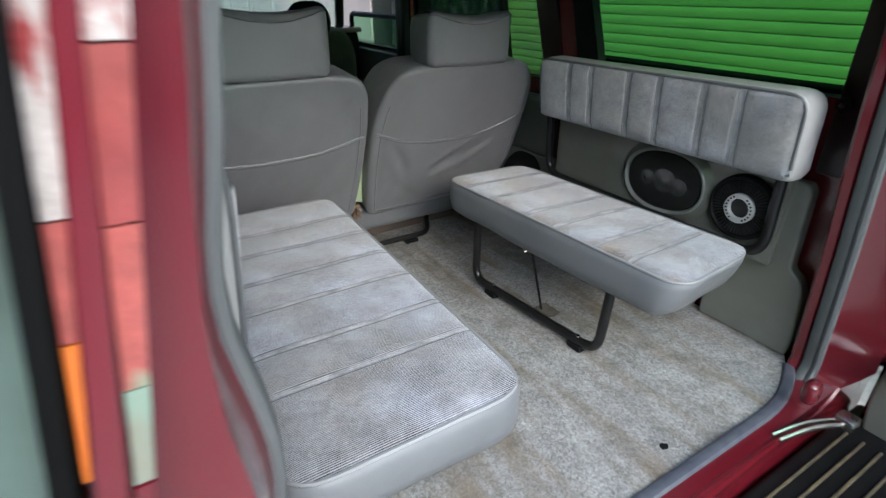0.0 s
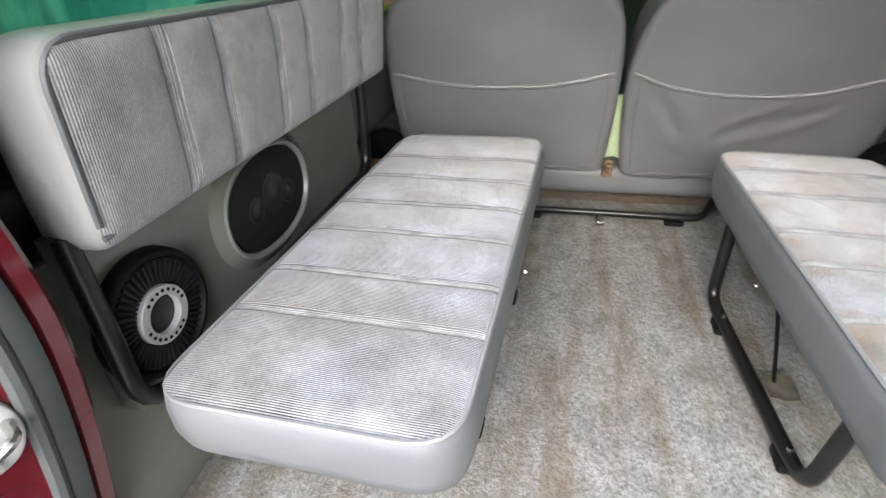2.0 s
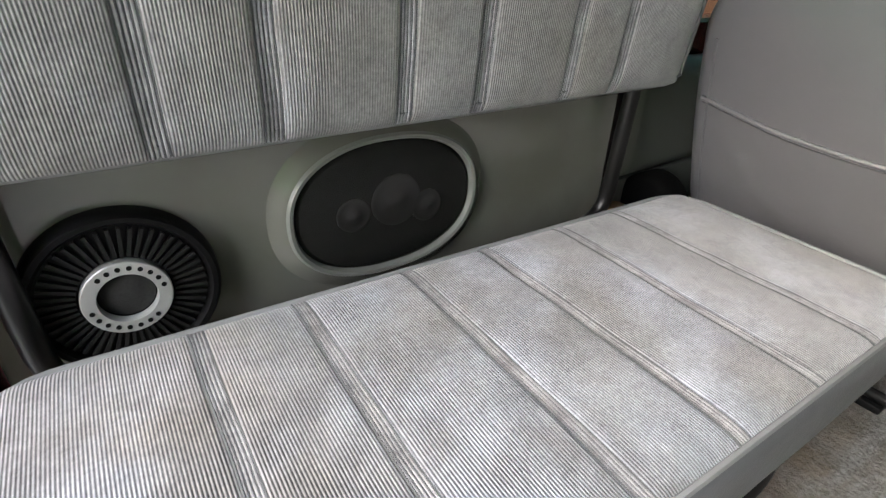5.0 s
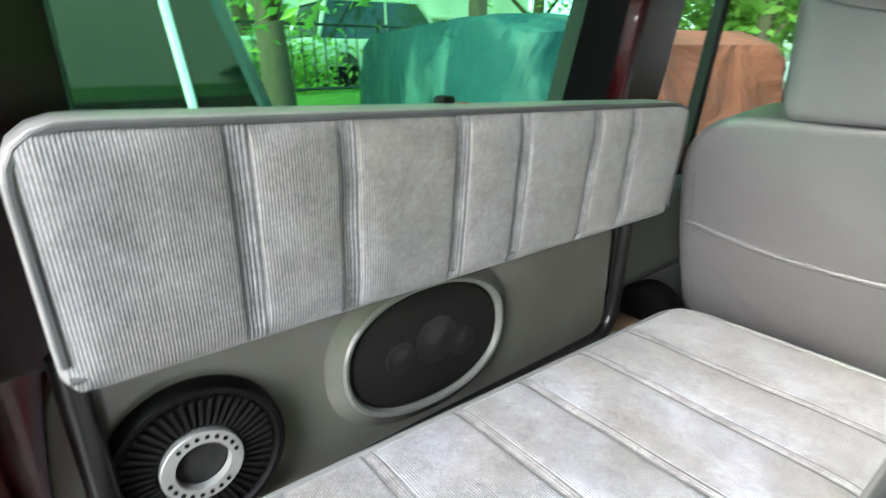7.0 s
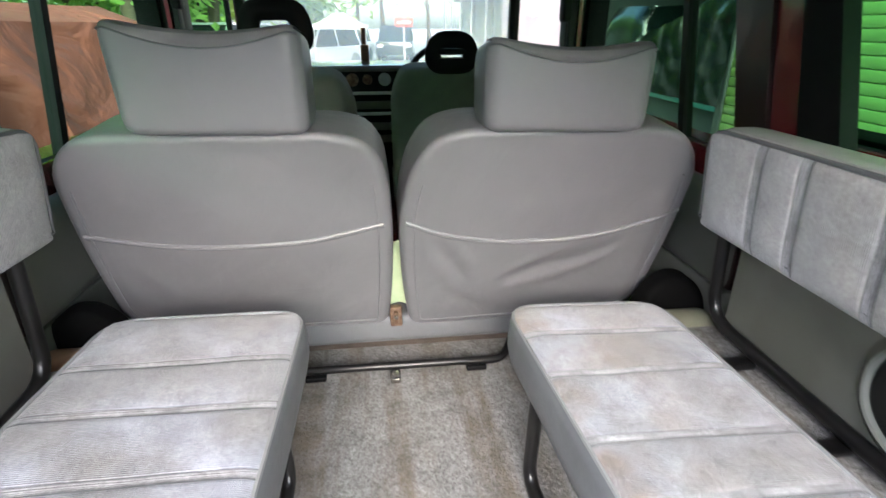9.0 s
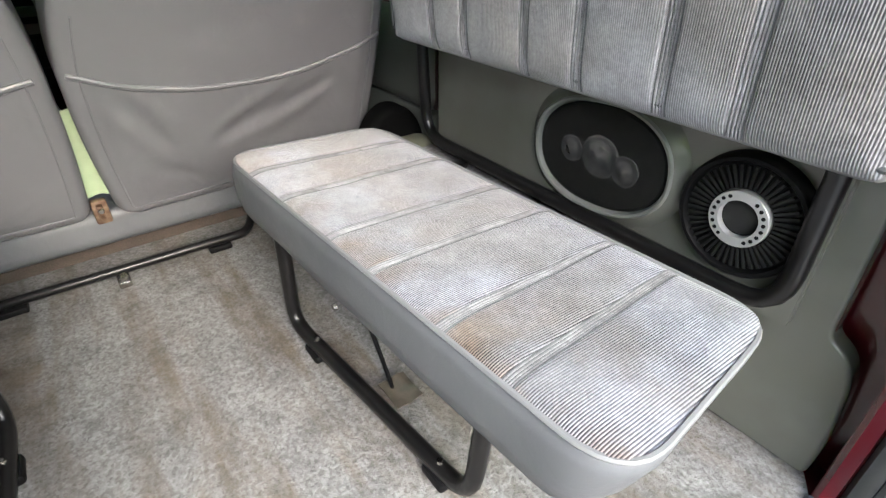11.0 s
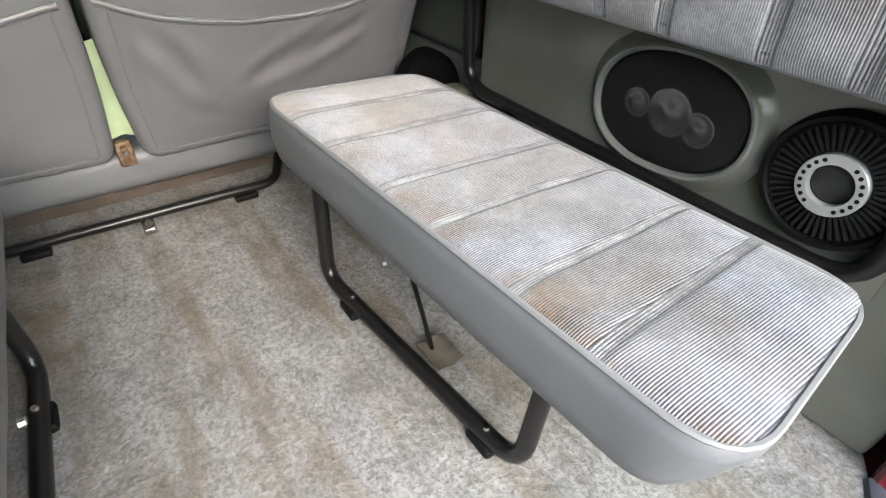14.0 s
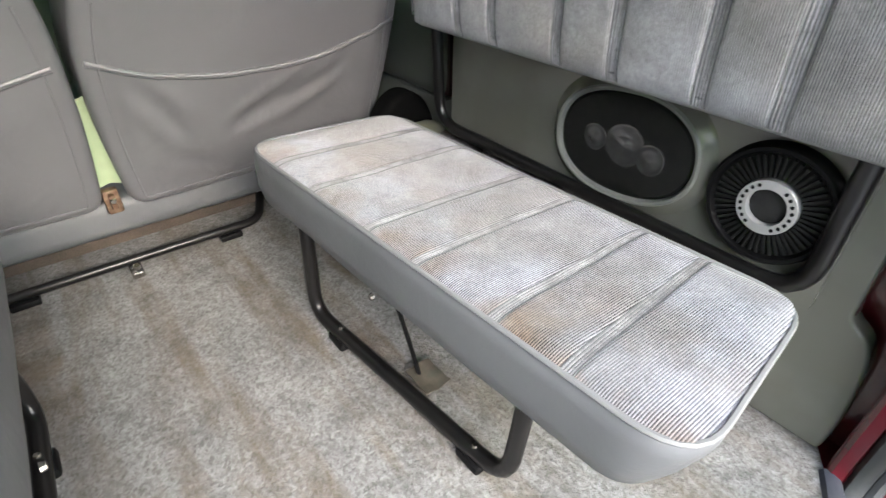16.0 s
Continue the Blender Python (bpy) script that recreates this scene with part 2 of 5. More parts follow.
SILVER = material("silver_plastic", (0.55, 0.55, 0.54), 0.35, metal=0.3, second=(0.4, 0.4, 0.4), scale=40)
CHROME = material("worn_chrome", (0.55, 0.54, 0.52), 0.25, metal=1.0, second=(0.3, 0.26, 0.2), scale=60)
RUST = material("rusty_steel", (0.1, 0.05, 0.028), 0.6, metal=0.4, second=(0.28, 0.2, 0.13), scale=70, mix=1.0)
HEADLINER = material("headliner", (0.66, 0.66, 0.62), 0.85, second=(0.58, 0.58, 0.55), scale=5, bump=0.2, bump_scale=500)
DARK_CLOTH = material("dark_seat_cloth", (0.14, 0.138, 0.122), 0.8, second=(0.18, 0.176, 0.155), scale=20, bump=0.3, bump_scale=500)
# a far darker copy of the body maroon, for the inner posts
DARK_MAROON = material("deep_maroon", (0.018, 0.005, 0.0055), 0.35, second=(0.011, 0.0035, 0.004), scale=6, mix=0.8, coat=0.2)
GREEN_GLASS = tinted_glass("green_glass", (0.62, 0.97, 0.72), gloss=0.015, grazing=0.2)
DOOR_GLASS = tinted_glass("door_glass", (0.64, 0.84, 0.7), gloss=0.0, grazing=0.03)
FRONT_GLASS = tinted_glass("windscreen_glass", (0.97, 1.0, 0.95), dust=0.25)


# ---- mesh helpers ----
def part(name, bm, mat, parent=None, label="", smooth=True):
    me = bpy.data.meshes.new(name)
    bmesh.ops.recalc_face_normals(bm, faces=bm.faces[:])
    for f in bm.faces:
        f.smooth = smooth
    bm.to_mesh(me)
    bm.free()
    me.materials.append(mat)
    if smooth:
        me.set_sharp_from_angle(angle=radians(40))
    ob = new(name, me)
    if parent:
        ob.parent = parent
        ob.matrix_parent_inverse = Matrix.Translation(-parent.location)
    return tagged(ob, label)


def thing(name, at, label, category, group="", kind=""):
    ob = new(name)
    ob.location, ob.empty_display_size = at, 0.05
    return tagged(ob, label, category, group, kind)


def box(bm, lo, hi, bevel=0.0, segments=2, m=None):
    """Adds a box between two corners, with rounded edges."""
    made = bmesh.ops.create_cube(bm, size=1.0)["verts"]
    for v in made:
        v.co = Vector([lo[k] + (v.co[k] + 0.5) * (hi[k] - lo[k]) for k in range(3)])
    if bevel:
        edges = list({e for v in made for e in v.link_edges})
        res = bmesh.ops.bevel(bm, geom=edges, offset=bevel, segments=segments, profile=0.5, affect="EDGES")
        made = list({v for f in res["faces"] for v in f.verts} | {v for v in made if v.is_valid})
    if m:
        bmesh.ops.transform(bm, matrix=m, verts=made)
    return bm


def prism(x0, x1, poly, bm=None):
    """A slab between two x, with its outline given in y and z."""
    return shell([[(x0, y, z) for y, z in poly], [(x1, y, z) for y, z in poly]], bm)


def boxes(*specs, bevel=0.0, segments=2):
    bm = bmesh.new()
    for lo, hi in specs:
        box(bm, lo, hi, bevel, segments)
    return bm


def tube(path, radius, sides=10, closed=False, bm=None, flat=1.0):
    """A tube along points; its ends are capped."""
    bm = bm or bmesh.new()
    pts = [Vector(p) for p in path]
    rings, up = [], None
    for i, p in enumerate(pts):
        a = pts[i - 1] if (i or closed) else p
        b = pts[(i + 1) % len(pts)] if (i < len(pts) - 1 or closed) else p
        d = (b - a).normalized()
        if up is None:
            up = Vector((0, 0, 1)) if abs(d.z) < 0.9 else Vector((1, 0, 0))
        side = d.cross(up).normalized()
        up = side.cross(d).normalized()
        rings.append([bm.verts.new(p + radius * (math.cos(t) * side + flat * math.sin(t) * up)) for t in [2 * math.pi * k / sides for k in range(sides)]])
    for i in range(len(rings) - (0 if closed else 1)):
        r, s = rings[i], rings[(i + 1) % len(rings)]
        for k in range(sides):
            bm.faces.new((r[k], r[(k + 1) % sides], s[(k + 1) % sides], s[k]))
    if not closed:
        bm.faces.new(rings[0]), bm.faces.new(rings[-1][::-1])
    return bm


def rounded(points, radius, steps=5):
    """A polyline with its inner corners rounded."""
    pts = [Vector(p) for p in points]
    out = [pts[0]]
    for a, b, c in zip(pts, pts[1:], pts[2:]):
        r = min(radius, (a - b).length * 0.45, (c - b).length * 0.45)
        p, q = b + (a - b).normalized() * r, b + (c - b).normalized() * r
        out += [(p.lerp(b, t)).lerp(b.lerp(q, t), t) for t in [k / steps for k in range(steps + 1)]]
    return out + [pts[-1]]


def rounded_loop(points, radius, steps=6):
    """A closed outline with rounded corners; radius may be one for each corner."""
    pts = [Vector(p) for p in points]
    out, n = [], len(pts)
    for i, b in enumerate(pts):
        a, c = pts[i - 1], pts[(i + 1) % n]
        r = radius[i] if isinstance(radius, (list, tuple)) else radius
        r = min(r, (a - b).length * 0.49, (c - b).length * 0.49)
        p, q = b + (a - b).normalized() * r, b + (c - b).normalized() * r
        out += [(p.lerp(b, t)).lerp(b.lerp(q, t), t) for t in [k / steps for k in range(steps + 1)]]
    return out


def resample(loop, count):
    pts = [Vector(p) for p in loop]
    lens = [(pts[(i + 1) % len(pts)] - p).length for i, p in enumerate(pts)]
    total, out, i, run = sum(lens), [], 0, 0.0
    for k in range(count):
        goal = total * k / count
        while run + lens[i] < goal:
            run += lens[i]
            i += 1
        out.append(pts[i].lerp(pts[(i + 1) % len(pts)], (goal - run) / max(lens[i], 1e-9)))
    return out


def shell(sections, bm=None, caps=True):
    """Skins closed sections of equal count, one after the other."""
    bm = bm or bmesh.new()
    rings = [[bm.verts.new(p) for p in s] for s in sections]
    n = len(rings[0])
    for r, s in zip(rings, rings[1:]):
        for k in range(n):
            bm.faces.new((r[k], r[(k + 1) % n], s[(k + 1) % n], s[k]))
    if caps:
        bm.faces.new(rings[0]), bm.faces.new(rings[-1][::-1])
    return bm


def inset(loop, d, normal):
    """Moves a closed outline inwards by d in its plane."""
    n, out = len(loop), []
    centre = sum(loop, Vector()) / n
    for i, p in enumerate(loop):
        t = (loop[(i + 1) % n] - loop[i - 1]).normalized()
        s = t.cross(normal).normalized()
        if s.dot(centre - p) < 0:
            s = -s
        out.append(p + s * d)
    return out


def pad(outline, normal, thick, radius, crown=0.0, count=72, steps=5, bulge=0.0, relief=None, rings=4):
    """A padded slab: an outline in a plane, thickened along -normal, with rounded rims on both faces."""
    nv = Vector(normal).normalized()
    loop = resample([Vector(p) for p in outline], count)
    front = []
    for k in range(steps + 1):
        a = math.pi / 2 * k / steps
        front.append([p - nv * radius * (1 - math.cos(a)) for p in inset(loop, radius * (1 - math.sin(a)), nv)])
    back = []
    for k in range(steps + 1):
        a = math.pi / 2 * k / steps
        back.append([p - nv * (thick - radius * (1 - math.sin(math.pi / 2 - a))) for p in inset(loop, radius * (1 - math.cos(a)) - bulge, nv)])
    first = front[0]
    centre = sum(first, Vector()) / count
    steps_in = [0.03 + 0.97 * (k / rings) ** 0.85 for k in range(rings)]
    e1 = nv.cross(Vector((0, 0, 1)) if abs(nv.z) < 0.9 else Vector((0, 1, 0))).normalized()
    e2 = nv.cross(e1).normalized()
    u0, u1 = min(p.dot(e1) for p in first), max(p.dot(e1) for p in first)
    v0, v1 = min(p.dot(e2) for p in first), max(p.dot(e2) for p in first)

    def swell(p):
        u, v = 2 * (p.dot(e1) - u0) / (u1 - u0) - 1, 2 * (p.dot(e2) - v0) / (v1 - v0) - 1
        return crown * (1 - u * u) * (1 - v * v)

    caps = [[centre.lerp(p, f) for p in first] for f in steps_in]
    caps = [[p + nv * swell(p) * min(1, (1 - f) * 10) for p in c] for c, f in zip(caps, steps_in)]
    if relief:
        caps = [[p + nv * relief(p) * min(1, (1 - f) * 8) for p in c] for c, f in zip(caps, steps_in)]
    return shell(caps + front + back)


def disc(centre, normal, r, depth, sides=40, ry=None, bm=None):
    """A short elliptic cylinder with its face at the centre, r along y and ry along z, lying against a side wall."""
    bm = bm or bmesh.new()
    ry = ry or r
    c, nv = Vector(centre), Vector(normal)
    ring = lambda f, o: [c + Vector((0, f * r * math.cos(t), f * ry * math.sin(t))) + nv * o for t in [2 * math.pi * k / sides for k in range(sides)]]
    return shell([ring(1, -depth), ring(1, -0.2 * depth), ring(0.97, 0)], bm)


# ---- cushions ----
def seam_relief(d, deep, wide):
    """The height near a seam at distance d: a soft valley as wide as its band of pleats."""
    return -deep * math.exp(-(d / wide) ** 4) - 0.5 * deep * math.exp(-((abs(d) - wide * 0.9) / 0.0022) ** 2)


def cushion(root, name, label, u0, u1, v0, v1, seams, thick, corner, place, crown=0.006, piping=PIPING, seed=0, flare=0.012, sag=0.12, low=None, deep=0.0016, puff=0.0025, pleat=0.00115, skin=None, tuck=0.0):
    """A ribbed cushion. u runs along it, v across, w out of its face; place(u, v, w) gives the world point."""
    wide = pleat * 6.0
    steps = [wide * k for k in (0.0, 0.35, 0.6, 0.75, 0.9, 1.05, 1.25, 1.6, 2.1)]
    rows = sorted({u0 + (u1 - u0) * k / 110 for k in range(111)} | {s + d * g for s in seams for d in steps for g in (-1, 1)} | {e + g * corner * (1 - math.cos(math.pi * k / 24)) for e, g in ((u0, 1), (u1, -1)) for k in range(13)})
    cols = 26
    low = low or corner

    def cut(u, r):
        d = min(u - u0, u1 - u)
        return min(r * (1 - math.sqrt(max(d, 0.0) / r)) ** 2 if d < r else 0.0, (v1 - v0) * 0.49)

    edge = [u0] + list(seams) + [u1]

    def height(u, v):
        e = min(u - u0, u1 - u, v - v0, v1 - v)
        rim = 1 - math.exp(-max(e, 0) / 0.010)
        k = max(i for i in range(len(edge) - 1) if u >= edge[i] - 1e-9)
        mid = (u - edge[k]) / (edge[k + 1] - edge[k])
        swell = puff * max(4 * mid * (1 - mid), 0.0) ** 0.6
        lump = 0.003 * noise.noise(Vector((u * 6 + seed, v * 6, seed))) + 0.0015 * noise.noise(Vector((u * 19, v * 17 + seed, 3)))
        near = min(seams, key=lambda q: abs(u - q))
        return rim * (crown + swell + lump) + rim * seam_relief(u - near, deep, wide)

    def wander(u, v):
        """Seams are sewn by hand and wave a little."""
        w = sum(math.exp(-((u - q) / 0.02) ** 2) for q in seams)
        return u + 0.0016 * w * noise.noise(Vector((u * 9 + seed, v * 14, 7)))

    bm = bmesh.new()
    grid = []
    for u in rows:
        c, d = cut(u, low), cut(u, corner)
        vs = [v0 + c + (v1 - v0 - c - d) * (0.5 - 0.5 * math.cos(math.pi * (0.15 + 0.7 * k / cols)) / math.cos(math.pi * 0.15)) for k in range(cols + 1)]
        grid.append([bm.verts.new(place(wander(u, v), v, height(u, v))) for v in vs])
    for a, b in zip(grid, grid[1:]):
        for k in range(cols):
            bm.faces.new((a[k], a[k + 1], b[k + 1], b[k]))
    cover = bm
    loop2 = rounded_loop([(u0, v0, 0), (u1, v0, 0), (u1, v1, 0), (u0, v1, 0)], [low, low, corner, corner], 8)
    loop2 = resample(loop2, 150)
    up = Vector((0, 0, 1))

    def under(u, w):
        """The rear end of the cushion leans in towards its foot."""
        return u - tuck * w * max(0.0, 1 - (u - u0) / 0.1)

    secs = []
    for f, d in ((0.001, 0.002), (-0.06, -0.004), (-0.2, -flare), (-0.6, -flare * 1.1), (-0.88, -flare * 0.3), (-1.0, 0.012)):
        ring = inset(loop2, d, up)
        sec = []
        for p in ring:
            full = thick * (1 - sag * (2 * (p.x - u0) / (u1 - u0) - 1) ** 2)
            w = f * full + (0.0055 * noise.noise(Vector((p.x * 8 + seed, p.y * 9, f))) if f < -0.1 else 0)
            sec.append(place(under(p.x, w), p.y, w))
        secs.append(sec)
    body = part(name, shell(secs, caps=False), skin or SKIRT, root, label)
    part("cover", cover, CORD, body, "ribbed grey velour cover with cross seams")
    def along(q, sink):
        vs = [v0 + 0.002 + (v1 - v0 - 0.004) * (0.5 - 0.5 * math.cos(math.pi * k / 36)) for k in range(37)]
        return [place(wander(q, v), v, height(q, v) + sink) for v in vs]

    for s in seams:
        for k in (-1.5, -0.5, 0.5, 1.5):
            part("pleat", tube(along(s + k * 2.7 * pleat, 0.1 * pleat), pleat, 6), PLEAT, body, "pale rubbed pleat of the seam")
        for k, r in ((-5.6, 0.0013), (-2.7, 0.00065), (0.0, 0.00065), (2.7, 0.00065), (5.6, 0.0008)):
            part("stitch_line", tube(along(s + k * pleat, 0.0), r, 5), PIPING, body, "dark stitched seam line")
    edging = [place(p.x, p.y, 0.0015) for p in loop2 if low == corner or p.y > v0 + 0.004]
    part("piping", tube(edging, 0.0032, 6, low == corner), piping, body, "thin piping round the rim")
    last = [place(under(p.x, -thick), p.y, -thick * (1 - sag) + 0.006) for p in inset(loop2, 0.008, up)]
    inner = [place(under(p.x, -thick), p.y, -thick * (1 - sag) + 0.012) for p in inset(loop2, 0.04, up)]
    part("base_board", shell([last, inner]), BLACK, body, "dark board under the cushion")


def bolt(at, normal, root, r=0.007, mat=None, name="bolt"):
    bm = bmesh.new()
    nv = Vector(normal).normalized()
    m = Matrix.Translation(at) @ nv.to_track_quat("Z", "Y").to_matrix().to_4x4()
    made = bmesh.ops.create_cone(bm, cap_ends=True, segments=8, radius1=r, radius2=r * 0.75, depth=r * 0.9)["verts"]
    bmesh.ops.transform(bm, matrix=m, verts=made)
    part(name, bm, mat or CHROME, root)

# ---- the vehicle's shell ----
XL, XR = -0.66, 0.70  # inner faces of the body sides
GL, GR = -0.70, 0.74  # side glass
OL, OR = -0.78, 0.82  # outer skin
ROOF = 1.10
FLOOR = 0.02
SILL, DOOR_SILL = 0.625, 0.55
GROUND = -0.68



def carpet_rear(x):
    """How far back the carpet's cut edge reaches at x."""
    return -0.014 + 1.35 * max(0.0, abs(x - 0.02) - 0.42) ** 2


# floor: carpet over a steel pan, with a cut rear edge
bm = bmesh.new()
NX, NY = 60, 60
rows = []
for j in range(NY + 1):
    row = []
    for i in range(NX + 1):
        x = XL + (XR - XL) * i / NX
        back = carpet_rear(x)
        y = back + (1.32 - back) * j / NY
        z = FLOOR + 0.004 * noise.noise(Vector((x * 5, y * 5, 0))) + 0.002 * noise.noise(Vector((x * 25, y * 25, 4)))
        row.append(bm.verts.new((x, y, z)))
    rows.append(row)
for a, b in zip(rows, rows[1:]):
    for i in range(NX):
        bm.faces.new((a[i], a[i + 1], b[i + 1], b[i]))
floor = part("floor", bm, CARPET)
tagged(floor, "worn grey speckled carpet with brown streaks", "floor", kind="structure")
bm = boxes(((OL + 0.03, -0.06, -0.14), (OR - 0.03, 3.1, FLOOR - 0.008)))
tagged(part("floor_pan", bm, MAROON, smooth=False), "maroon painted steel floor pan under the carpet", "floor", kind="structure")


def side_wall(name, x0, x1, label):
    """One body side between two x: lower body, pillars and roof rail, round three window openings."""
    a, b = min(x0, x1), max(x0, x1)
    bm = boxes(
        ((a, -0.03, -0.3), (b, 1.0, SILL)),
        ((a, 1.0, -0.3), (b, 3.1, DOOR_SILL)),
        ((a, -0.03, SILL), (b, 0.13, 1.16)),
        ((a, 0.13, 1.02), (b, 3.0, 1.16)),
        ((a, 2.04, DOOR_SILL), (b, 2.16, 1.02)),
    )
    prism(a, b, [(0.94, SILL), (1.0, SILL), (1.0, DOOR_SILL), (1.025, DOOR_SILL), (1.15, 1.02), (1.04, 1.02)], bm)
    tagged(part(name, bm, MAROON, smooth=False), label, "car body", kind="structure")


side_wall("wall_left", XL - 0.02, OL, "maroon painted steel body side with window openings")
side_wall("wall_right", XR + 0.02, OR, "maroon painted steel body side with window openings")

bm = boxes(((OL, -0.03, ROOF + 0.02), (OR, 2.8, ROOF + 0.08)), bevel=0.02)
tagged(part("roof", bm, MAROON), "maroon painted steel roof", "roof", kind="structure")
bm = boxes(((XL - 0.02, 0.0, ROOF), (XR + 0.02, 2.75, ROOF + 0.016)))
box(bm, (XL - 0.02, 1.9, ROOF - 0.03), (XR + 0.02, 1.98, ROOF - 0.001), 0.01)
box(bm, (XL - 0.02, 2.68, ROOF - 0.07), (XR + 0.02, 2.76, ROOF - 0.001), 0.01)
tagged(part("ceiling", bm, HEADLINER), "pale grey fabric headliner with cross bows", "ceiling", kind="structure")

# rear frame: opening outline, narrower towards the top
OPEN = [(-0.65, 0.02), (-0.617, 0.14), (-0.563, 0.31), (-0.538, 0.40), (-0.521, 0.49), (-0.527, 0.565), (-0.54, 0.635), (-0.535, 0.69), (-0.515, 0.78), (-0.503, 0.86), (-0.47, 1.07), (0.50, 1.07), (0.535, 0.86), (0.567, 0.59), (0.62, 0.33), (0.648, 0.12), (0.662, 0.02), (0.60, -0.015), (-0.58, -0.015)]


def opening(y, grow=0.0, count=120):
    loop = rounded_loop([(x, y, z) for x, z in OPEN], [0.05, 0.08, 0.08, 0.06, 0.05, 0.05, 0.05, 0.05, 0.06, 0.06, 0.09, 0.09, 0.1, 0.1, 0.1, 0.05, 0.05, 0.06, 0.06], 6)
    out = resample(inset(resample(loop, count), -grow, Vector((0, 1, 0))), count)
    for p in out:
        p.y += 0.025 * max(0, min(1, p.x / 0.4))
    return out


def outer(y, loop):
    out = []
    for p in loop:
        d = Vector((p.x - 0.02, 0, p.z - 0.45))
        s = min((0.79 if d.x else 9) / max(abs(d.x), 1e-6), (0.71 if d.z > 0 else 0.62) / max(abs(d.z), 1e-6))
        out.append(Vector((0.02 + d.x * s, y, 0.45 + d.z * s)))
    return out




def flared(y, grow, spread):
    """The opening's outline pushed outwards, more so low down."""
    out = opening(y, grow)
    for p in out:
        p.x += math.copysign(spread * max(0, min(1, (0.66 - p.z) / 0.4)), p.x - 0.02)
        if p.x < 0:
            p.x -= 0.011 * max(0, min(1, (p.z - 0.62) / 0.15))
    return out


inner_lip, seam_loop, flare_loop = opening(0.02, 0.012), opening(-0.035, 0.0), flared(-0.13, 0.014, 0.03)
secs = [outer(0.03, inner_lip), inner_lip, seam_loop, opening(-0.05, 0.012), flared(-0.11, 0.014, 0.022), flare_loop, outer(-0.135, flare_loop), outer(-0.03, flare_loop)]
for sec in secs[3:]:
    for p in sec:
        low = max(0, min(1, (0.07 - p.z) / 0.06))
        p.y = p.y + (max(p.y, -0.035 + (p.y + 0.035) * 0.4) - p.y) * low
bm = shell(secs, caps=False)
tagged(part("rear_frame", bm, MAROON), "glossy maroon painted frame round the rear door opening", "door frame", kind="structure")
seal = opening(-0.036, 0.003)
tagged(part("door_seal", tube(seal, 0.0085, 8, True), RUBBER), "grey rubber seal along the rear door opening", "seal", kind="structure")
DARK_RUBBER = material("dark_rubber", (0.045, 0.05, 0.05), 0.6, second=(0.07, 0.075, 0.075), scale=12, bump=0.2, bump_scale=200)
band = [opening(-0.031, 0.008), opening(-0.028, -0.004), opening(-0.02, -0.008), opening(-0.01, -0.007), opening(-0.005, 0.003)]
tagged(part("door_seal_band", shell(band, caps=False), DARK_RUBBER), "broad dark rubber band inside the rear seal", "seal", kind="structure")
lip = [opening(-0.006, 0.004), opening(-0.002, -0.004), opening(0.012, -0.006), opening(0.018, -0.002), opening(0.019, 0.012)]
tagged(part("inner_lip", shell(lip, caps=False), MAROON), "maroon flange inside the rear seal", "trim", kind="structure")

edge = [(x, carpet_rear(x) - 0.008, FLOOR) for x in [-0.62 + 1.27 * k / 30 for k in range(31)]]
tagged(part("carpet_edge", tube(edge, 0.014, 8, flat=0.7), EDGING), "dark blue-grey edging strip along the carpet", "trim", kind="structure")

# door striker on the left jamb
st = thing("door_striker", (-0.57, -0.07, 0.41), "dull metal door striker screwed to the jamb", "striker")
SN, ST = Vector((0.92, -0.4, 0)).normalized(), Vector((0.4, 0.92, 0)).normalized()


def on_jamb(u, z, w=0.0):
    """A point on the slanting left jamb: u along it, w proud of it."""
    return Vector((-0.547, -0.075, 0.412)) + ST * u + SN * w + Vector((0, 0, z))


bm = pad(rounded_loop([on_jamb(-0.03, -0.02), on_jamb(-0.012, -0.043), on_jamb(0.018, -0.038), on_jamb(0.032, -0.012), on_jamb(0.03, 0.022), on_jamb(0.008, 0.045), on_jamb(-0.024, 0.034)], 0.016), SN, 0.014, 0.003)
part("plate", bm, SILVER, st, "dull pressed metal plate")
part("loop", tube(rounded([on_jamb(-0.022, -0.012), on_jamb(-0.022, -0.012, 0.028), on_jamb(0.022, 0.004, 0.028), on_jamb(0.022, 0.004)], 0.01), 0.005, 8), CHROME, st, "bright steel loop")
for z in (0.03, -0.028):
    bolt(on_jamb(-0.002, z, 0.003), SN, st, 0.008, name="screw")

low = thing("latch_plate", (-0.60, -0.07, 0.15), "bare metal plate with a tan buffer on the jamb", "plate")
bm = bmesh.new()
box(bm, (-0.612, -0.095, 0.175), (-0.588, -0.05, 0.196), 0.004)
part("plate", bm, SILVER, low)
bm = bmesh.new()
box(bm, (-0.612, -0.09, 0.12), (-0.59, -0.045, 0.17), 0.006)
part("buffer", bm, RUST, low)

# ---- side trims ----
def side_trim(name, x, sgn, rear, y0, y1, z1, mat):
    """The plastic panel on the body side behind the speakers, with a step at its foot."""
    a, b = (x - 0.035, x) if sgn > 0 else (x, x + 0.035)
    bm = bmesh.new()
    prism(a, b, [(rear, 0.24), (y1, 0.24), (y1, z1), (y0, z1), (y0, 0.5), (rear, 0.5)], bm)
    tagged(part(name, bm, mat), "grey plastic trim panel of the cargo side", "trim panel", kind="structure")


side_trim("trim_left", -0.60, 1, 0.1, 0.17, 0.868, 0.62, TRIM)
side_trim("trim_right", 0.655, -1, 0.155, 0.17, 0.893, 0.62, TRIM)


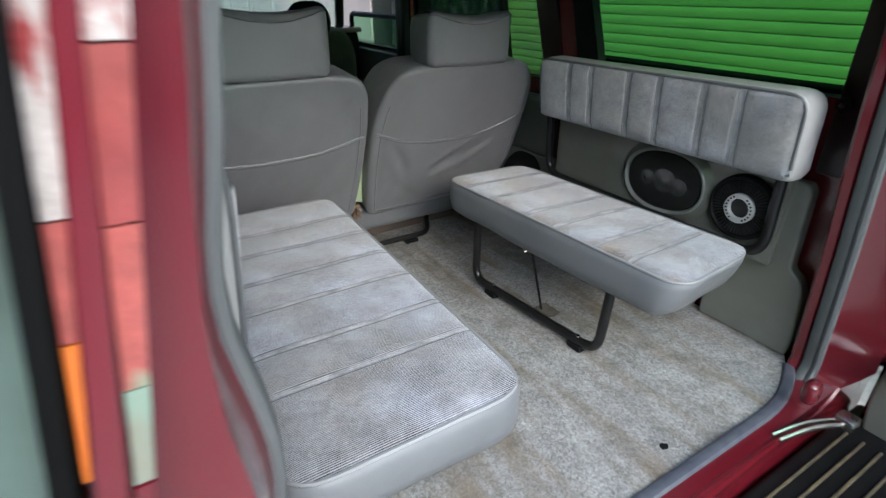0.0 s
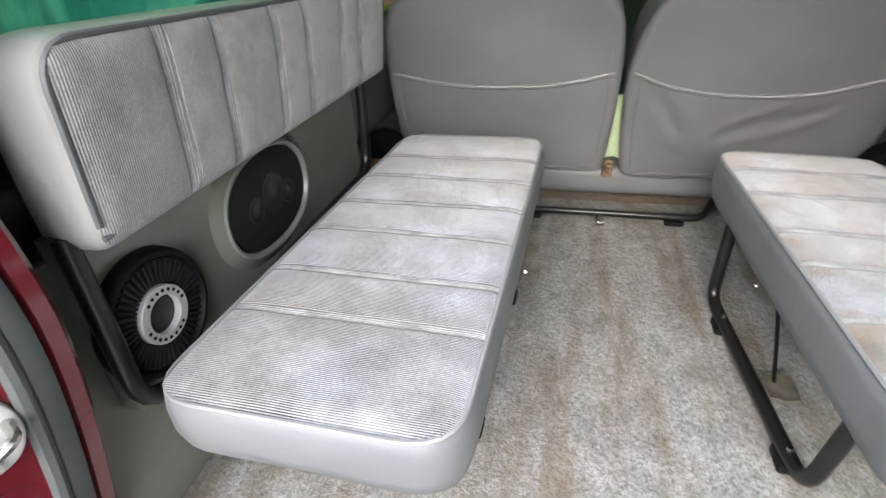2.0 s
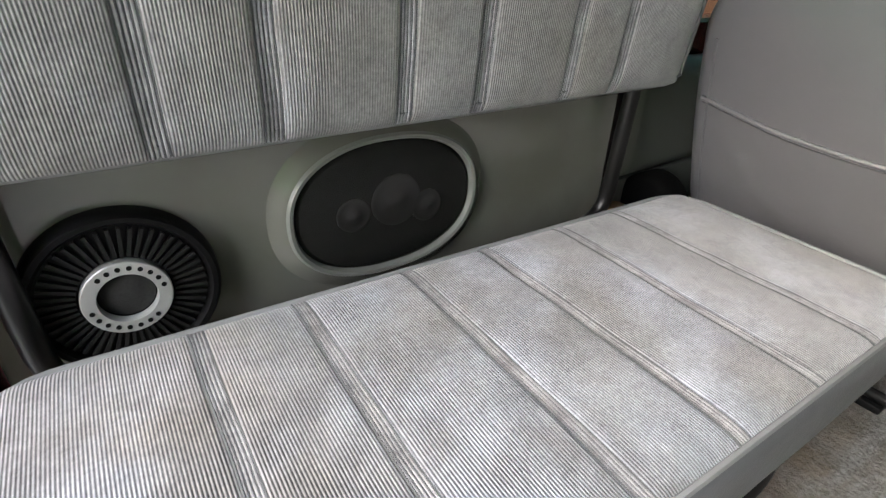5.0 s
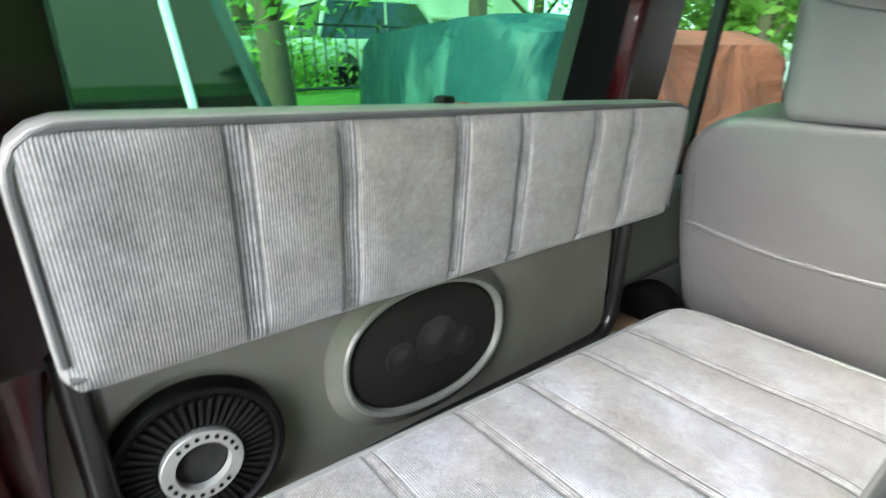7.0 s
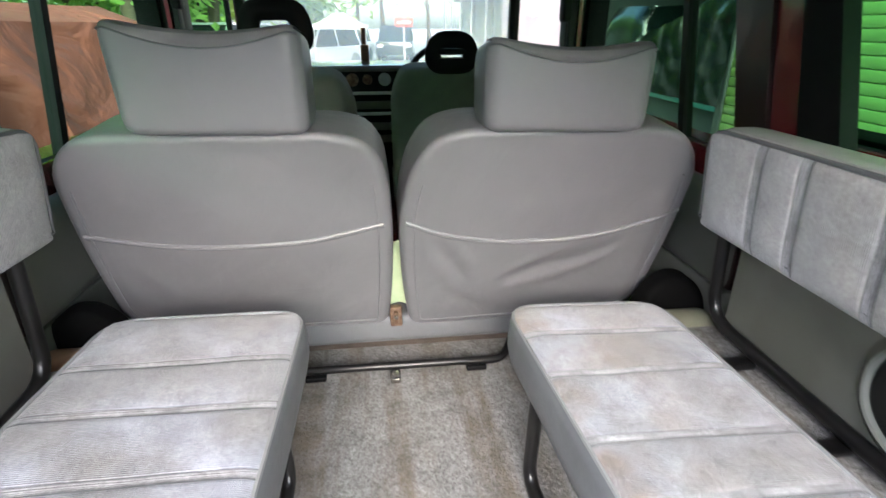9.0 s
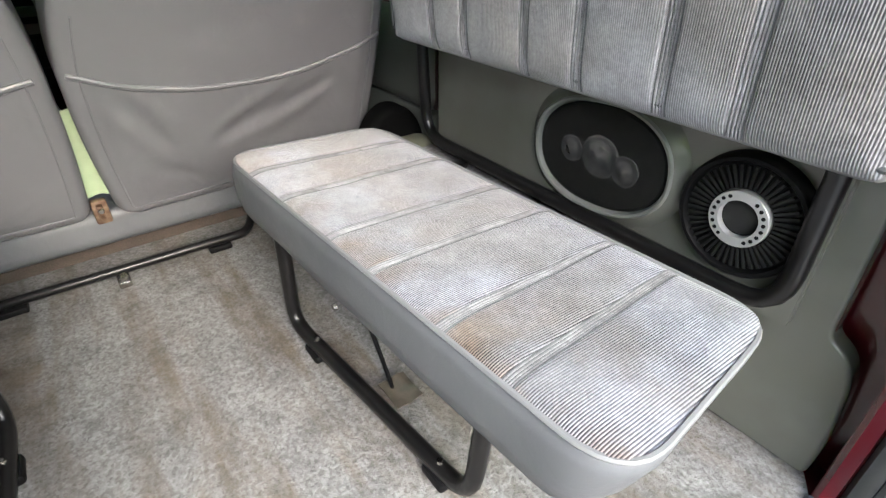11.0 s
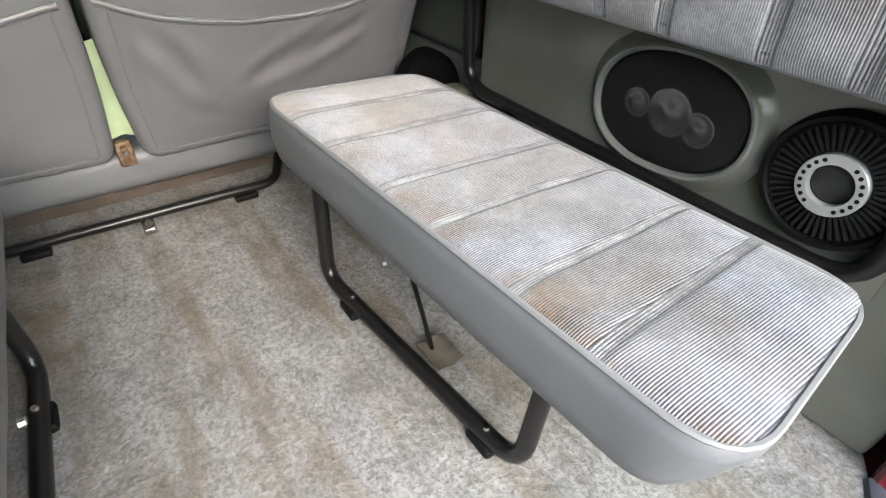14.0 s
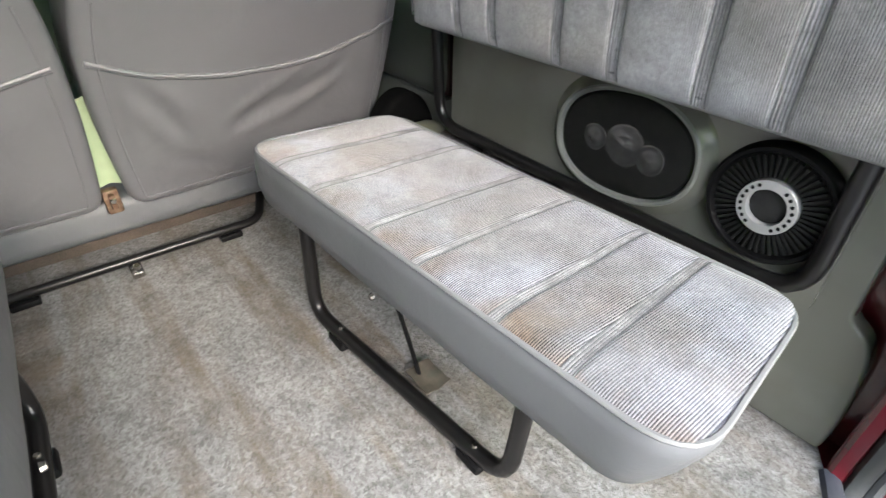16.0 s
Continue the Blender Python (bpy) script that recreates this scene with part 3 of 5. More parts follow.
def quarter_trim(name, x, s, o, r):
    """Moulded grey corner panel beside the rear opening: a wide foot with a narrow upright."""
    loop = rounded_loop([(x, y, z) for y, z in o], r, 4)
    tagged(part(name, pad(loop, (s, 0, 0), 0.03, 0.006, count=150), TRIM), "grey moulded corner trim beside the rear opening", "trim panel", kind="structure")


quarter_trim("trim_corner_left", -0.638, 1, [(0.30, 0.02), (0.03, 0.02), (0.034, 0.15), (0.038, 0.34), (0.056, 0.445), (0.07, 0.467), (0.175, 0.472), (0.175, 0.24), (0.30, 0.24)], [0.01, 0.01, 0.1, 0.1, 0.02, 0.015, 0.01, 0.02, 0.02])
quarter_trim("trim_corner_right", 0.675, -1, [(0.30, 0.02), (0.064, 0.02), (0.06, 0.09), (0.07, 0.19), (0.085, 0.225), (0.112, 0.24), (0.118, 0.43), (0.128, 0.448), (0.175, 0.448), (0.175, 0.24), (0.30, 0.24)], [0.01, 0.01, 0.05, 0.05, 0.03, 0.01, 0.02, 0.02, 0.01, 0.02, 0.02])

# wheel arches under the side seats, covered with carpet
for nm, a, b in (("wheel_arch_left", XL, -0.47), ("wheel_arch_right", 0.54, XR)):
    bm = bmesh.new()
    box(bm, (a, 0.30, FLOOR + 0.001), (b, 1.0, 0.235), 0.05, 4)
    tagged(part(nm, bm, CARPET), "carpet-covered wheel arch below the side seat", "wheel arch", kind="structure")

# black pillar trims and window frames
for s, xi, nm in ((1, XL, "left"), (-1, XR, "right")):
    def span(d0, d1):
        a, b = xi - s * d0, xi - s * d1
        return min(a, b), max(a, b)
    k = 0.0 if s > 0 else 0.032
    a, b = span(-0.012, 0.019)
    tagged(part("trim_rear_post_" + nm, boxes(((a, 0.02, 0.47), (b, 0.135, 1.09)), bevel=0.008), DARK_MAROON), "dark maroon rear corner post", "trim", kind="structure")
    bm = boxes(((a, 0.136, 1.0), (b, 0.88, 1.09)), ((a, 2.05, 0.3), (b, 2.15, 1.09)), bevel=0.008)
    e = 0.0 if s > 0 else 0.014
    prism(a, b, [(0.745 + k, 0.60), (0.865, 0.60), (1.003, 1.09), (0.905 + k, 1.09)], bm)
    tagged(part("trim_pillar_" + nm, bm, BLACK), "black plastic pillar trim", "trim", kind="structure")
    a, b = span(-0.004, 0.018)
    bm = prism(a, b, [(0.868, 0.6), (0.927 + e, 0.6), (1.049 + e, 1.09), (1.006, 1.09)])
    a, b = span(-0.012, 0.019)
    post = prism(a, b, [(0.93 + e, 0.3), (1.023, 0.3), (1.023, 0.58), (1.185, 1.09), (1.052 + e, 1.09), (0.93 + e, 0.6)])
    tagged(part("trim_door_post_" + nm, post, DARK_MAROON), "dark maroon post behind the side door", "trim", kind="structure")
    tagged(part("trim_door_edge_" + nm, bm, MAROON), "maroon painted door edge", "trim", kind="structure")
    a, b = span(0.045, 0.119)
    bm = prism(a, b, [(0.925, SILL + 0.002), (0.938, SILL + 0.002), (1.038, 1.018), (1.022, 1.018)])
    box(bm, (a, 0.132, SILL + 0.001), (b, 0.92, SILL + 0.012), 0.003)
    box(bm, (a, 2.012, DOOR_SILL), (b, 2.0385, 1.018), 0.003)
    tagged(part("trim_reveal_" + nm, bm, MATT_RUBBER), "black rubber lining of the side window opening", "trim", kind="structure")
    a, b = span(-0.035, 0.019)
    tagged(part("trim_armrest_" + nm, boxes(((a, 0.95, 0.292), (b, 1.24, 0.50)), bevel=0.03, segments=4), LOWER_TRIM), "dark grey moulded trim beside the second row", "trim panel", kind="structure")
    a, b = span(-0.02, 0.019)
    bm = boxes(((a, 0.95, 0.0), (b, 3.0, 0.29)), ((a, 1.245, 0.291), (b, 2.045, 0.53)), ((a, 2.155, 0.291), (b, 2.99, 0.53)), bevel=0.01)
    tagged(part("trim_lower_" + nm, bm, LOWER_TRIM), "dark grey lower side trim and door cards", "trim panel", kind="structure")


def window(name, x, y0, y1, z0, z1, glass, bars=(), label="green tinted side window in a black frame"):
    w = thing(name, (x, (y0 + y1) / 2, z0), label, "window", kind="structure")
    part("pane", boxes(((x - 0.002, y0, z0), (x + 0.002, y1, z1))), glass, w, "tinted glass pane", smooth=False).visible_shadow = True
    loop = rounded_loop([(x, y0, z0), (x, y1, z0), (x, y1, z1), (x, y0, z1)], 0.04)
    part("frame", tube(loop, 0.014, 6, True), BLACK, w, "black rubber window frame")
    for y in bars:
        part("division_bar", prism(x - 0.012, x + 0.012, [(y - 0.05, z0), (y - 0.026, z0), (y + 0.085, z1), (y + 0.061, z1)]), BLACK, w, smooth=False)


window("window_1", GL, 0.125, 1.035, SILL - 0.01, 1.025, GREEN_GLASS)
window("window_2", GR, 0.125, 1.035, SILL - 0.01, 1.025, GREEN_GLASS)
window("window_3", GL, 1.02, 2.05, DOOR_SILL - 0.01, 1.025, DOOR_GLASS, (1.32,))
window("window_4", GR, 1.02, 2.05, DOOR_SILL - 0.01, 1.025, DOOR_GLASS, (1.32,))
window("window_5", GL, 2.15, 2.85, DOOR_SILL - 0.01, 1.025, DOOR_GLASS)
window("window_6", GR, 2.15, 2.85, DOOR_SILL - 0.01, 0.7, DOOR_GLASS, label="half-open front side window")

# windscreen, raked, with its black surround
ws = thing("window_windscreen", (0.02, 3.0, 0.6), "clear raked windscreen in a black surround", "windscreen", kind="structure")
c4 = [Vector((-0.68, 3.02, 0.57)), Vector((0.72, 3.02, 0.57)), Vector((0.66, 2.76, 1.05)), Vector((-0.62, 2.76, 1.05))]
nw = (c4[1] - c4[0]).cross(c4[3] - c4[0]).normalized()
part("pane", shell([c4, [p + nw * 0.005 for p in c4]]), FRONT_GLASS, ws, smooth=False)
part("frame", tube(rounded_loop(c4, 0.05), 0.028, 8, True), BLACK, ws, "black windscreen surround")
bm = boxes(((OL, 3.0, -0.3), (OR, 3.1, 0.56)))
tagged(part("wall_front", bm, BLACK, smooth=False), "dark bulkhead behind the dashboard", "bulkhead", kind="structure")
bm = boxes(((OL + 0.02, 3.1, 0.3), (OR - 0.02, 4.0, 0.5)), bevel=0.06, segments=4)
tagged(part("bonnet", bm, MAROON), "maroon painted bonnet before the windscreen", "bonnet", kind="structure")

# ---- side benches ----
def side_bench(label, s, seat, back, rail, leg, seed):
    """A side bench with its seat, wall backrest, the U-shaped wall rail and the tubular leg frame. s points to the wall."""
    y0, y1, xi, xw, zi, zw, slope_i, slope_w, sag, skew, tuck, seams = seat
    mid = (y0 + y1) / 2
    root = thing("side_bench", (xi + s * 0.15, mid, 0.0), label, "bench", "side benches")

    def on_seat(u, v, w):
        f = v / abs(xw - xi)
        a, b = xi + slope_i * (u - mid), xw + slope_w * (u - mid)
        return Vector((a + (b - a) * f, u + skew * (f - 0.45) * max(0.0, 1 - (u - y0) / 0.3), zi + (zw - zi) * f + w))

    cushion(root, "seat", "padded seat with smooth blue-grey vinyl side", y0, y1, 0.0, abs(xw - xi), seams, 0.1, 0.06, on_seat, seed=seed, piping=PIPING_PALE, sag=sag, flare=0.007, tuck=tuck)
    q0, q1, xb, xt, zb, zt, drop_b, drop_t, seams = back

    def on_rest(u, v, w):
        f, g = v / (zt - zb), (u - q0) / (q1 - q0)
        return Vector((xb + (xt - xb) * f - s * w, u, (zb - drop_b * g) * (1 - f) + (zt - drop_t * g) * f))

    cushion(root, "backrest", "long padded backrest with grey vinyl rim", q0, q1, 0.0, zt - zb, seams, 0.085, 0.04, on_rest, crown=0.006, seed=seed + 4, sag=0.0, low=0.012, flare=0.006, deep=0.0026, puff=0.005, pleat=0.0014, skin=RIM_VINYL)
    x, r0, r1 = rail
    path = rounded([(x - s * 0.01, r0, 0.52), (x, r0, 0.263), (x, r1, 0.263), (x - s * 0.01, r1 + 0.005, 0.52)], 0.06)
    part("wall_rail", tube(path, 0.0125, 10), TUBE, root, "black bent tube along the body side")
    for y in (0.30, 0.575, 0.78):
        bm = bmesh.new()
        box(bm, (min(x, x - s * 0.09), y - 0.014, 0.238), (max(x, x - s * 0.09), y + 0.014, 0.25), 0.003)
        part("bracket", bm, TUBE, root)
    l0, l1, xa, xb2 = leg
    path = rounded([(xb2 + s * 0.005, l1, zi - 0.07), (xb2, l1, FLOOR + 0.022), (xa, l0, FLOOR + 0.022), (xa + s * 0.03, l0 + 0.005, zi - 0.07)], 0.045)
    part("leg_frame", tube(path, 0.0125, 10), TUBE, root, "black bent tube leg frame")
    for f in (0.13, 0.825):
        px, py = xa + (xb2 - xa) * f, l0 + (l1 - l0) * f
        bm = bmesh.new()
        box(bm, (px - 0.017, py - 0.024, FLOOR), (px + 0.017, py + 0.024, FLOOR + 0.018), 0.006)
        part("foot", bm, BLACK, root)
        bolt((px, py, FLOOR + 0.035), (0, 0, 1), root, 0.0055)
    bolt(on_seat(mid + 0.017, -0.012, -0.088), (-s, 0, 0), root, 0.0055, name="button")
    part("strap", tube(rounded([(xi + s * 0.03, mid + 0.045, zi - 0.09), (xi + s * 0.055, mid + 0.03, 0.1), (xi + s * 0.065, mid + 0.02, FLOOR + 0.012)], 0.03), 0.0035, 6), BLACK, root, "hanging dark cord")
    bm = bmesh.new()
    made = bmesh.ops.create_grid(bm, x_segments=8, y_segments=8, size=0.03)["verts"]
    for v in made:
        v.co = Vector((xi + s * 0.072 + v.co.x * 0.8, mid + 0.006 + v.co.y, FLOOR + 0.012 + 0.006 * noise.noise(v.co * 40) + 0.15 * abs(v.co.x)))
    bmesh.ops.solidify(bm, geom=bm.faces[:], thickness=0.002)
    part("strap_end", bm, CLOTH, root, "crumpled olive cloth end on the carpet")
    return root


CLOTH = material("olive_cloth", (0.07, 0.068, 0.05), 0.9, second=(0.12, 0.1, 0.075), scale=40, mix=1.0)
side_bench("grey ribbed side bench with pale worn top and wall backrest", -1,
           (0.048, 0.897, -0.16, -0.498, 0.338, 0.341, 0.018, 0.047, 0.15, 0.0, 0.0, [0.209, 0.305, 0.428, 0.532, 0.648, 0.754]),
           (0.085, 0.888, -0.52, -0.502, 0.508, 0.70, 0.01, 0.03, [0.22, 0.311, 0.439, 0.53, 0.66, 0.745]),
           (-0.578, 0.083, 0.858), (0.262, 0.80, -0.217, -0.2), 1)
side_bench("grey ribbed side bench with brown stains and wall backrest", 1,
           (0.124, 0.888, 0.231, 0.52, 0.326, 0.316, -0.065, -0.055, 0.08, 0.03, 0.33, [0.243, 0.331, 0.45, 0.545, 0.68, 0.786]),
           (0.112, 0.857, 0.535, 0.522, 0.487, 0.655, 0.0, 0.004, [0.236, 0.32, 0.435, 0.525, 0.65, 0.73]),
           (0.637, 0.165, 0.91), (0.301, 0.755, 0.276, 0.23), 5)


# ---- loudspeakers ----
def oval_speaker(x, s, y, z, tilt, domes, cone, size=1.0):
    sp = thing("oval_speaker", (x, y, z), "black oval loudspeaker with grey rim in the side panel", "speaker", "oval speakers")
    c = Vector((x + s * 0.004, y, z))
    lean = Matrix.Rotation(tilt, 4, "X")
    power = lambda q: math.copysign(abs(q) ** 0.88, q)
    ring = lambda a, b, o: [c + lean @ Vector((s * o, size * a * power(math.cos(t)), size * b * power(math.sin(t)))) for t in [2 * math.pi * k / 64 for k in range(64)]]
    part("surround", shell([ring(0.15, 0.112, -0.0045), ring(0.143, 0.105, -0.001), ring(0.136, 0.097, 0.006), ring(0.131, 0.092, 0.0085)], caps=False), TRIM, sp, "moulded grey plastic surround")
    part("rim", shell([ring(0.131, 0.092, 0.0085), ring(0.128, 0.089, 0.012), ring(0.124, 0.085, 0.011), ring(0.121, 0.082, 0.004)], caps=False), RIM, sp, "thin pale rim")
    part("grille", shell([ring(0.122, 0.083, 0.0), ring(0.116, 0.077, 0.007), ring(0.08, 0.055, 0.011), ring(0.03, 0.02, 0.012)]), GRILLE, sp, "black mesh grille")
    for dy, dz, r in domes:
        dome = lambda f, o: [c + lean @ Vector((s * o, dy + f * r * math.cos(t), dz + f * r * math.sin(t))) for t in [2 * math.pi * k / 28 for k in range(28)]]
        part("tweeter", shell([dome(1.0, 0.010), dome(1.0, 0.0125), dome(0.9, 0.0132), dome(0.82, 0.0125), dome(0.4, 0.0145), dome(0.12, 0.017)]), cone, sp, "shiny dark tweeter dome")


def round_speaker(x, s, y, z, size, starts):
    sp = thing("round_speaker", (x, y, z), "black round loudspeaker with ribbed grille and silver ring", "speaker", "round speakers")
    c = Vector((x + s * 0.004, y, z))
    ring = lambda r, o, k=56: [c + Vector((s * o, size * r * math.cos(t), size * r * math.sin(t))) for t in [2 * math.pi * j / k for j in range(k)]]
    part("housing", shell([ring(0.088, -0.004), ring(0.0865, 0.012), ring(0.083, 0.016), ring(0.078, 0.016), ring(0.074, 0.009), ring(0.045, 0.009), ring(0.02, 0.009)]), BLACK, sp)
    for k in range(48):
        t = 2 * math.pi * k / 48
        m = Matrix.Translation(c) @ Matrix.Rotation(t, 4, "X")
        bm = bmesh.new()
        box(bm, (min(0, s * 0.0145), size * 0.042, -0.0017), (max(0, s * 0.0145), size * 0.072, 0.0017), m=m)
        part("rib", bm, GRILLE, sp, smooth=False)
    part("ring", shell([ring(0.0395, 0.008), ring(0.0395, 0.0185), ring(0.0385, 0.0195), ring(0.0265, 0.0195), ring(0.026, 0.0185), ring(0.026, 0.008)], caps=False), SILVER, sp, "silver ring with small holes")
    for k in range(16):
        t = radians(starts[k // 8] + 16.5 * (k % 8))
        o = c + Vector((s * 0.02, size * 0.033 * math.cos(t), size * 0.033 * math.sin(t)))
        hole = lambda r, d: [o + Vector((s * d, r * math.cos(a), r * math.sin(a))) for a in [2 * math.pi * j / 8 for j in range(8)]]
        part("hole", shell([hole(0.0025, -0.003), hole(0.0025, 0.0003)]), BLACK, sp, smooth=False)
    part("dust_cap", shell([ring(0.0262, 0.006), ring(0.024, 0.010), ring(0.016, 0.013), ring(0.006, 0.0145)]), MESH_CAP, sp, "black mesh dust cap")


MESH_CAP = material("fine_black_mesh", (0.02, 0.02, 0.02), 0.6, second=(0.008, 0.008, 0.008), scale=900, mix=1.0, contrast=(0.45, 0.55), bump=0.6, bump_scale=1200)
oval_speaker(-0.60, 1, 0.459, 0.38, radians(-1), ((-0.051, 0.0, 0.022), (0.006, 0.008, 0.034), (0.05, -0.008, 0.022)), DARK_CONE)
round_speaker(-0.60, 1, 0.165, 0.356, 1.0, (10, 192))
oval_speaker(0.655, -1, 0.4675, 0.362, radians(-4), ((0.046, 0.004, 0.022), (-0.008, 0.003, 0.034), (-0.054, -0.008, 0.024)), CONE, 0.97)
round_speaker(0.655, -1, 0.243, 0.3605, 0.92, (122, 302))


# ---- second-row seats ----
STITCH = material("grey_stitching", (0.1, 0.1, 0.105), 0.6)
TOP_CLOTH = material("mauve_grey_cloth", (0.28, 0.27, 0.275), 0.8, second=(0.22, 0.21, 0.215), scale=14, mix=0.8, bump=0.2, bump_scale=500)
SEAT_N = Vector((0, -1, -0.45)).normalized()


def on_back(x, z, w=0.0):
    """A point on the rear face of the second-row backrests."""
    return Vector((x, 0.985 - 0.45 * (z - 0.455), z)) + SEAT_N * w


def car_seat(outline, radii, head, seam, label, seed, folds):
    """A second-row seat, seen from behind: leaning vinyl back with a welt, a headrest, a cushion."""
    root = thing("car_seat", (sum(p[0] for p in outline) / len(outline), 1.25, 0.0), label, "car seat", "second-row seats")

    def relief(p):
        w = 0.006 * noise.noise(Vector((p.x * 5 + seed, p.z * 5, seed))) + 0.002 * noise.noise(Vector((p.x * 16, p.z * 16, seed)))
        for (ax, az), (bx, bz), deep, wide in folds:
            a, d = Vector((ax, az)), Vector((bx - ax, bz - az))
            f = max(0, min(1, (Vector((p.x, p.z)) - a).dot(d) / d.length_squared))
            q = (Vector((p.x, p.z)) - a - d * f).length
            w -= deep * math.exp(-(q / wide) ** 2) * math.sin(math.pi * min(1, max(0.08, f * 0.9 + 0.08)))
            w += 0.7 * deep * math.exp(-((q - 2 * wide) / wide) ** 2) * math.sin(math.pi * min(1, max(0.08, f * 0.9 + 0.08)))
        return w

    loop = rounded_loop([on_back(x, z) for x, z in outline], radii)
    crown = 0.016
    bm = pad(loop, SEAT_N, 0.17, 0.019, crown=crown, count=130, steps=6, relief=relief, rings=40)
    for v in bm.verts:
        # the top of the back runs level towards the front
        deep = max(0.0, -(v.co - on_back(v.co.x, v.co.z)).dot(SEAT_N))
        v.co.z -= 0.33 * deep * min(1, max(0, (v.co.z - 0.35) / 0.2))
    hull = BVHTree.FromBMesh(bm)

    def on_cover(p, lift=0.0):
        """The point of the cover straight behind p."""
        q = hull.ray_cast(p + SEAT_N * 0.15, -SEAT_N)[0]
        return (q or p) + SEAT_N * lift

    part("backrest", bm, VINYL, root, "smooth grey vinyl back cover")
    pts = resample(rounded([on_back(x, z) for x, z in seam], 0.15, 10) + [on_back(*seam[-1])], 60)[:-1]
    pts = [p for p, q in zip(pts, pts[1:]) if q.x > p.x] + [on_back(*seam[-1])]
    part("welt", tube([on_cover(p, 0.0012) for p in pts], 0.0042, 8), VINYL, root, "raised welt across the back")
    part("welt_stitch", tube([on_cover(p - Vector((0, 0, 0.0085)), 0.0003) for p in pts], 0.0012, 6), STITCH, root, "grey stitch line below the welt")
    rim = inset(resample(loop, 130), 0.027, SEAT_N)
    top = max(range(len(rim)), key=lambda k: rim[k].z)
    rim = [p for p in rim[top:] + rim[:top] if p.z < 0.56]
    part("edge_seam", tube([on_cover(p, 0.0004) for p in rim], 0.0021, 6), VINYL, root, "sewn seam along the sides and foot of the back")
    x0, x1, z0, z1, y = head
    w = x1 - x0
    def profile(x):
        """Bounds of the headrest's upright section at x: rear, front, foot, top and the hem's height."""
        u = (x - x0) / w
        end = min(u, 1 - u) * w
        tuck = 0.024 - math.sqrt(max(0.024**2 - (0.024 - min(end, 0.024)) ** 2, 0))
        dish = max(math.sin(math.pi * u), 0.0) ** 0.9
        top = z1 - 0.008 * u - 0.016 * dish - 0.9 * tuck
        return y - 0.004 + 0.8 * tuck - 0.006 * math.sin(math.pi * u), y + 0.12 - 0.8 * tuck, z0 - 0.006 * u + 0.6 * tuck, top, top - 0.004 - 0.016 * dish

    us = [x0 + w * (0.5 - 0.5 * math.cos(math.pi * k / 36)) for k in range(37)]
    secs, tops, hems = [], [], []
    for x in us:
        r, f, a, b, hz = profile(x)
        lean = 0.07
        q = lambda yy, zz: Vector((x + 0.002 * noise.noise(Vector((x * 9, zz * 12, seed))), yy - lean * (zz - z0), zz))
        secs.append(rounded_loop([q(r, a), q(r, b), q(f, b - 0.012), q(f, a)], [0.02, 0.016, 0.03, 0.03], 5))
        c = [q(r, b - 0.008), q(r + 0.003, b - 0.002), q(r + 0.01, b + 0.0008), q(r + 0.03, b + 0.0006), q(f - 0.03, b - 0.007)]
        n_up, n_back = Vector((0, 0, 0.0012)), Vector((0, -0.0012, 0))
        tops.append([q(r, hz) + n_back, q(r, (hz + b) / 2 - 0.003) + n_back, c[0] + n_back, c[1] + n_back, c[2] + n_up, c[3] + n_up, c[4] + n_up])
        hems.append(q(r, hz) + Vector((0, -0.0012, 0)))
    part("headrest", shell(secs), VINYL, root, "grey vinyl headrest with a dished top")
    bm = bmesh.new()
    grid = [[bm.verts.new(p) for p in t] for t in tops[4:-4]]
    for a, b in zip(grid, grid[1:]):
        for k in range(6):
            bm.faces.new((a[k], a[k + 1], b[k + 1], b[k]))
    bmesh.ops.solidify(bm, geom=bm.faces[:], thickness=0.001)
    part("headrest_top", bm, TOP_CLOTH, root, "darker mauve-grey cloth top of the headrest")
    part("headrest_seam", tube(hems[3:-3], 0.0016, 6), PIPING, root, "stitched hem of the headrest cover")
    for x in ((x0 * 0.7 + x1 * 0.3), (x0 * 0.3 + x1 * 0.7)):
        part("headrest_post", tube([(x, y + 0.07, z0 - 0.05), (x, y + 0.07, z0 + 0.05)], 0.006, 8), CHROME, root)
    xs = [p[0] for p in outline]
    bm = bmesh.new()
    box(bm, (min(xs) + 0.02, 1.38, 0.06), (max(xs) - 0.005, 1.85, 0.25), 0.05, 4)
    part("seat_cushion", bm, VINYL, root)
    return root


SEAT_L = [(-0.525, 0.60), (-0.465, 0.655), (-0.09, 0.65), (-0.03, 0.636), (-0.002, 0.59), (0.008, 0.50), (0.007, 0.34), (-0.008, 0.165), (-0.5, 0.17), (-0.562, 0.235), (-0.552, 0.43)]
SEAT_R = [(0.568, 0.575), (0.505, 0.645), (0.13, 0.65), (0.075, 0.632), (0.04, 0.575), (0.02, 0.48), (0.02, 0.33), (0.036, 0.17), (0.06, 0.152), (0.53, 0.165), (0.582, 0.22), (0.582, 0.42)]
car_seat(SEAT_L, [0.06, 0.05, 0.06, 0.05, 0.05, 0.08, 0.08, 0.035, 0.06, 0.06, 0.1], (-0.382, -0.112, 0.655, 0.815, 0.888), [(-0.528, 0.467), (-0.39, 0.447), (-0.242, 0.443), (-0.12, 0.448), (-0.008, 0.466)], "grey vinyl second-row seat seen from its back", 2,
         [((-0.50, 0.36), (-0.42, 0.25), 0.002, 0.02), ((-0.1, 0.3), (-0.2, 0.22), 0.0015, 0.02)])
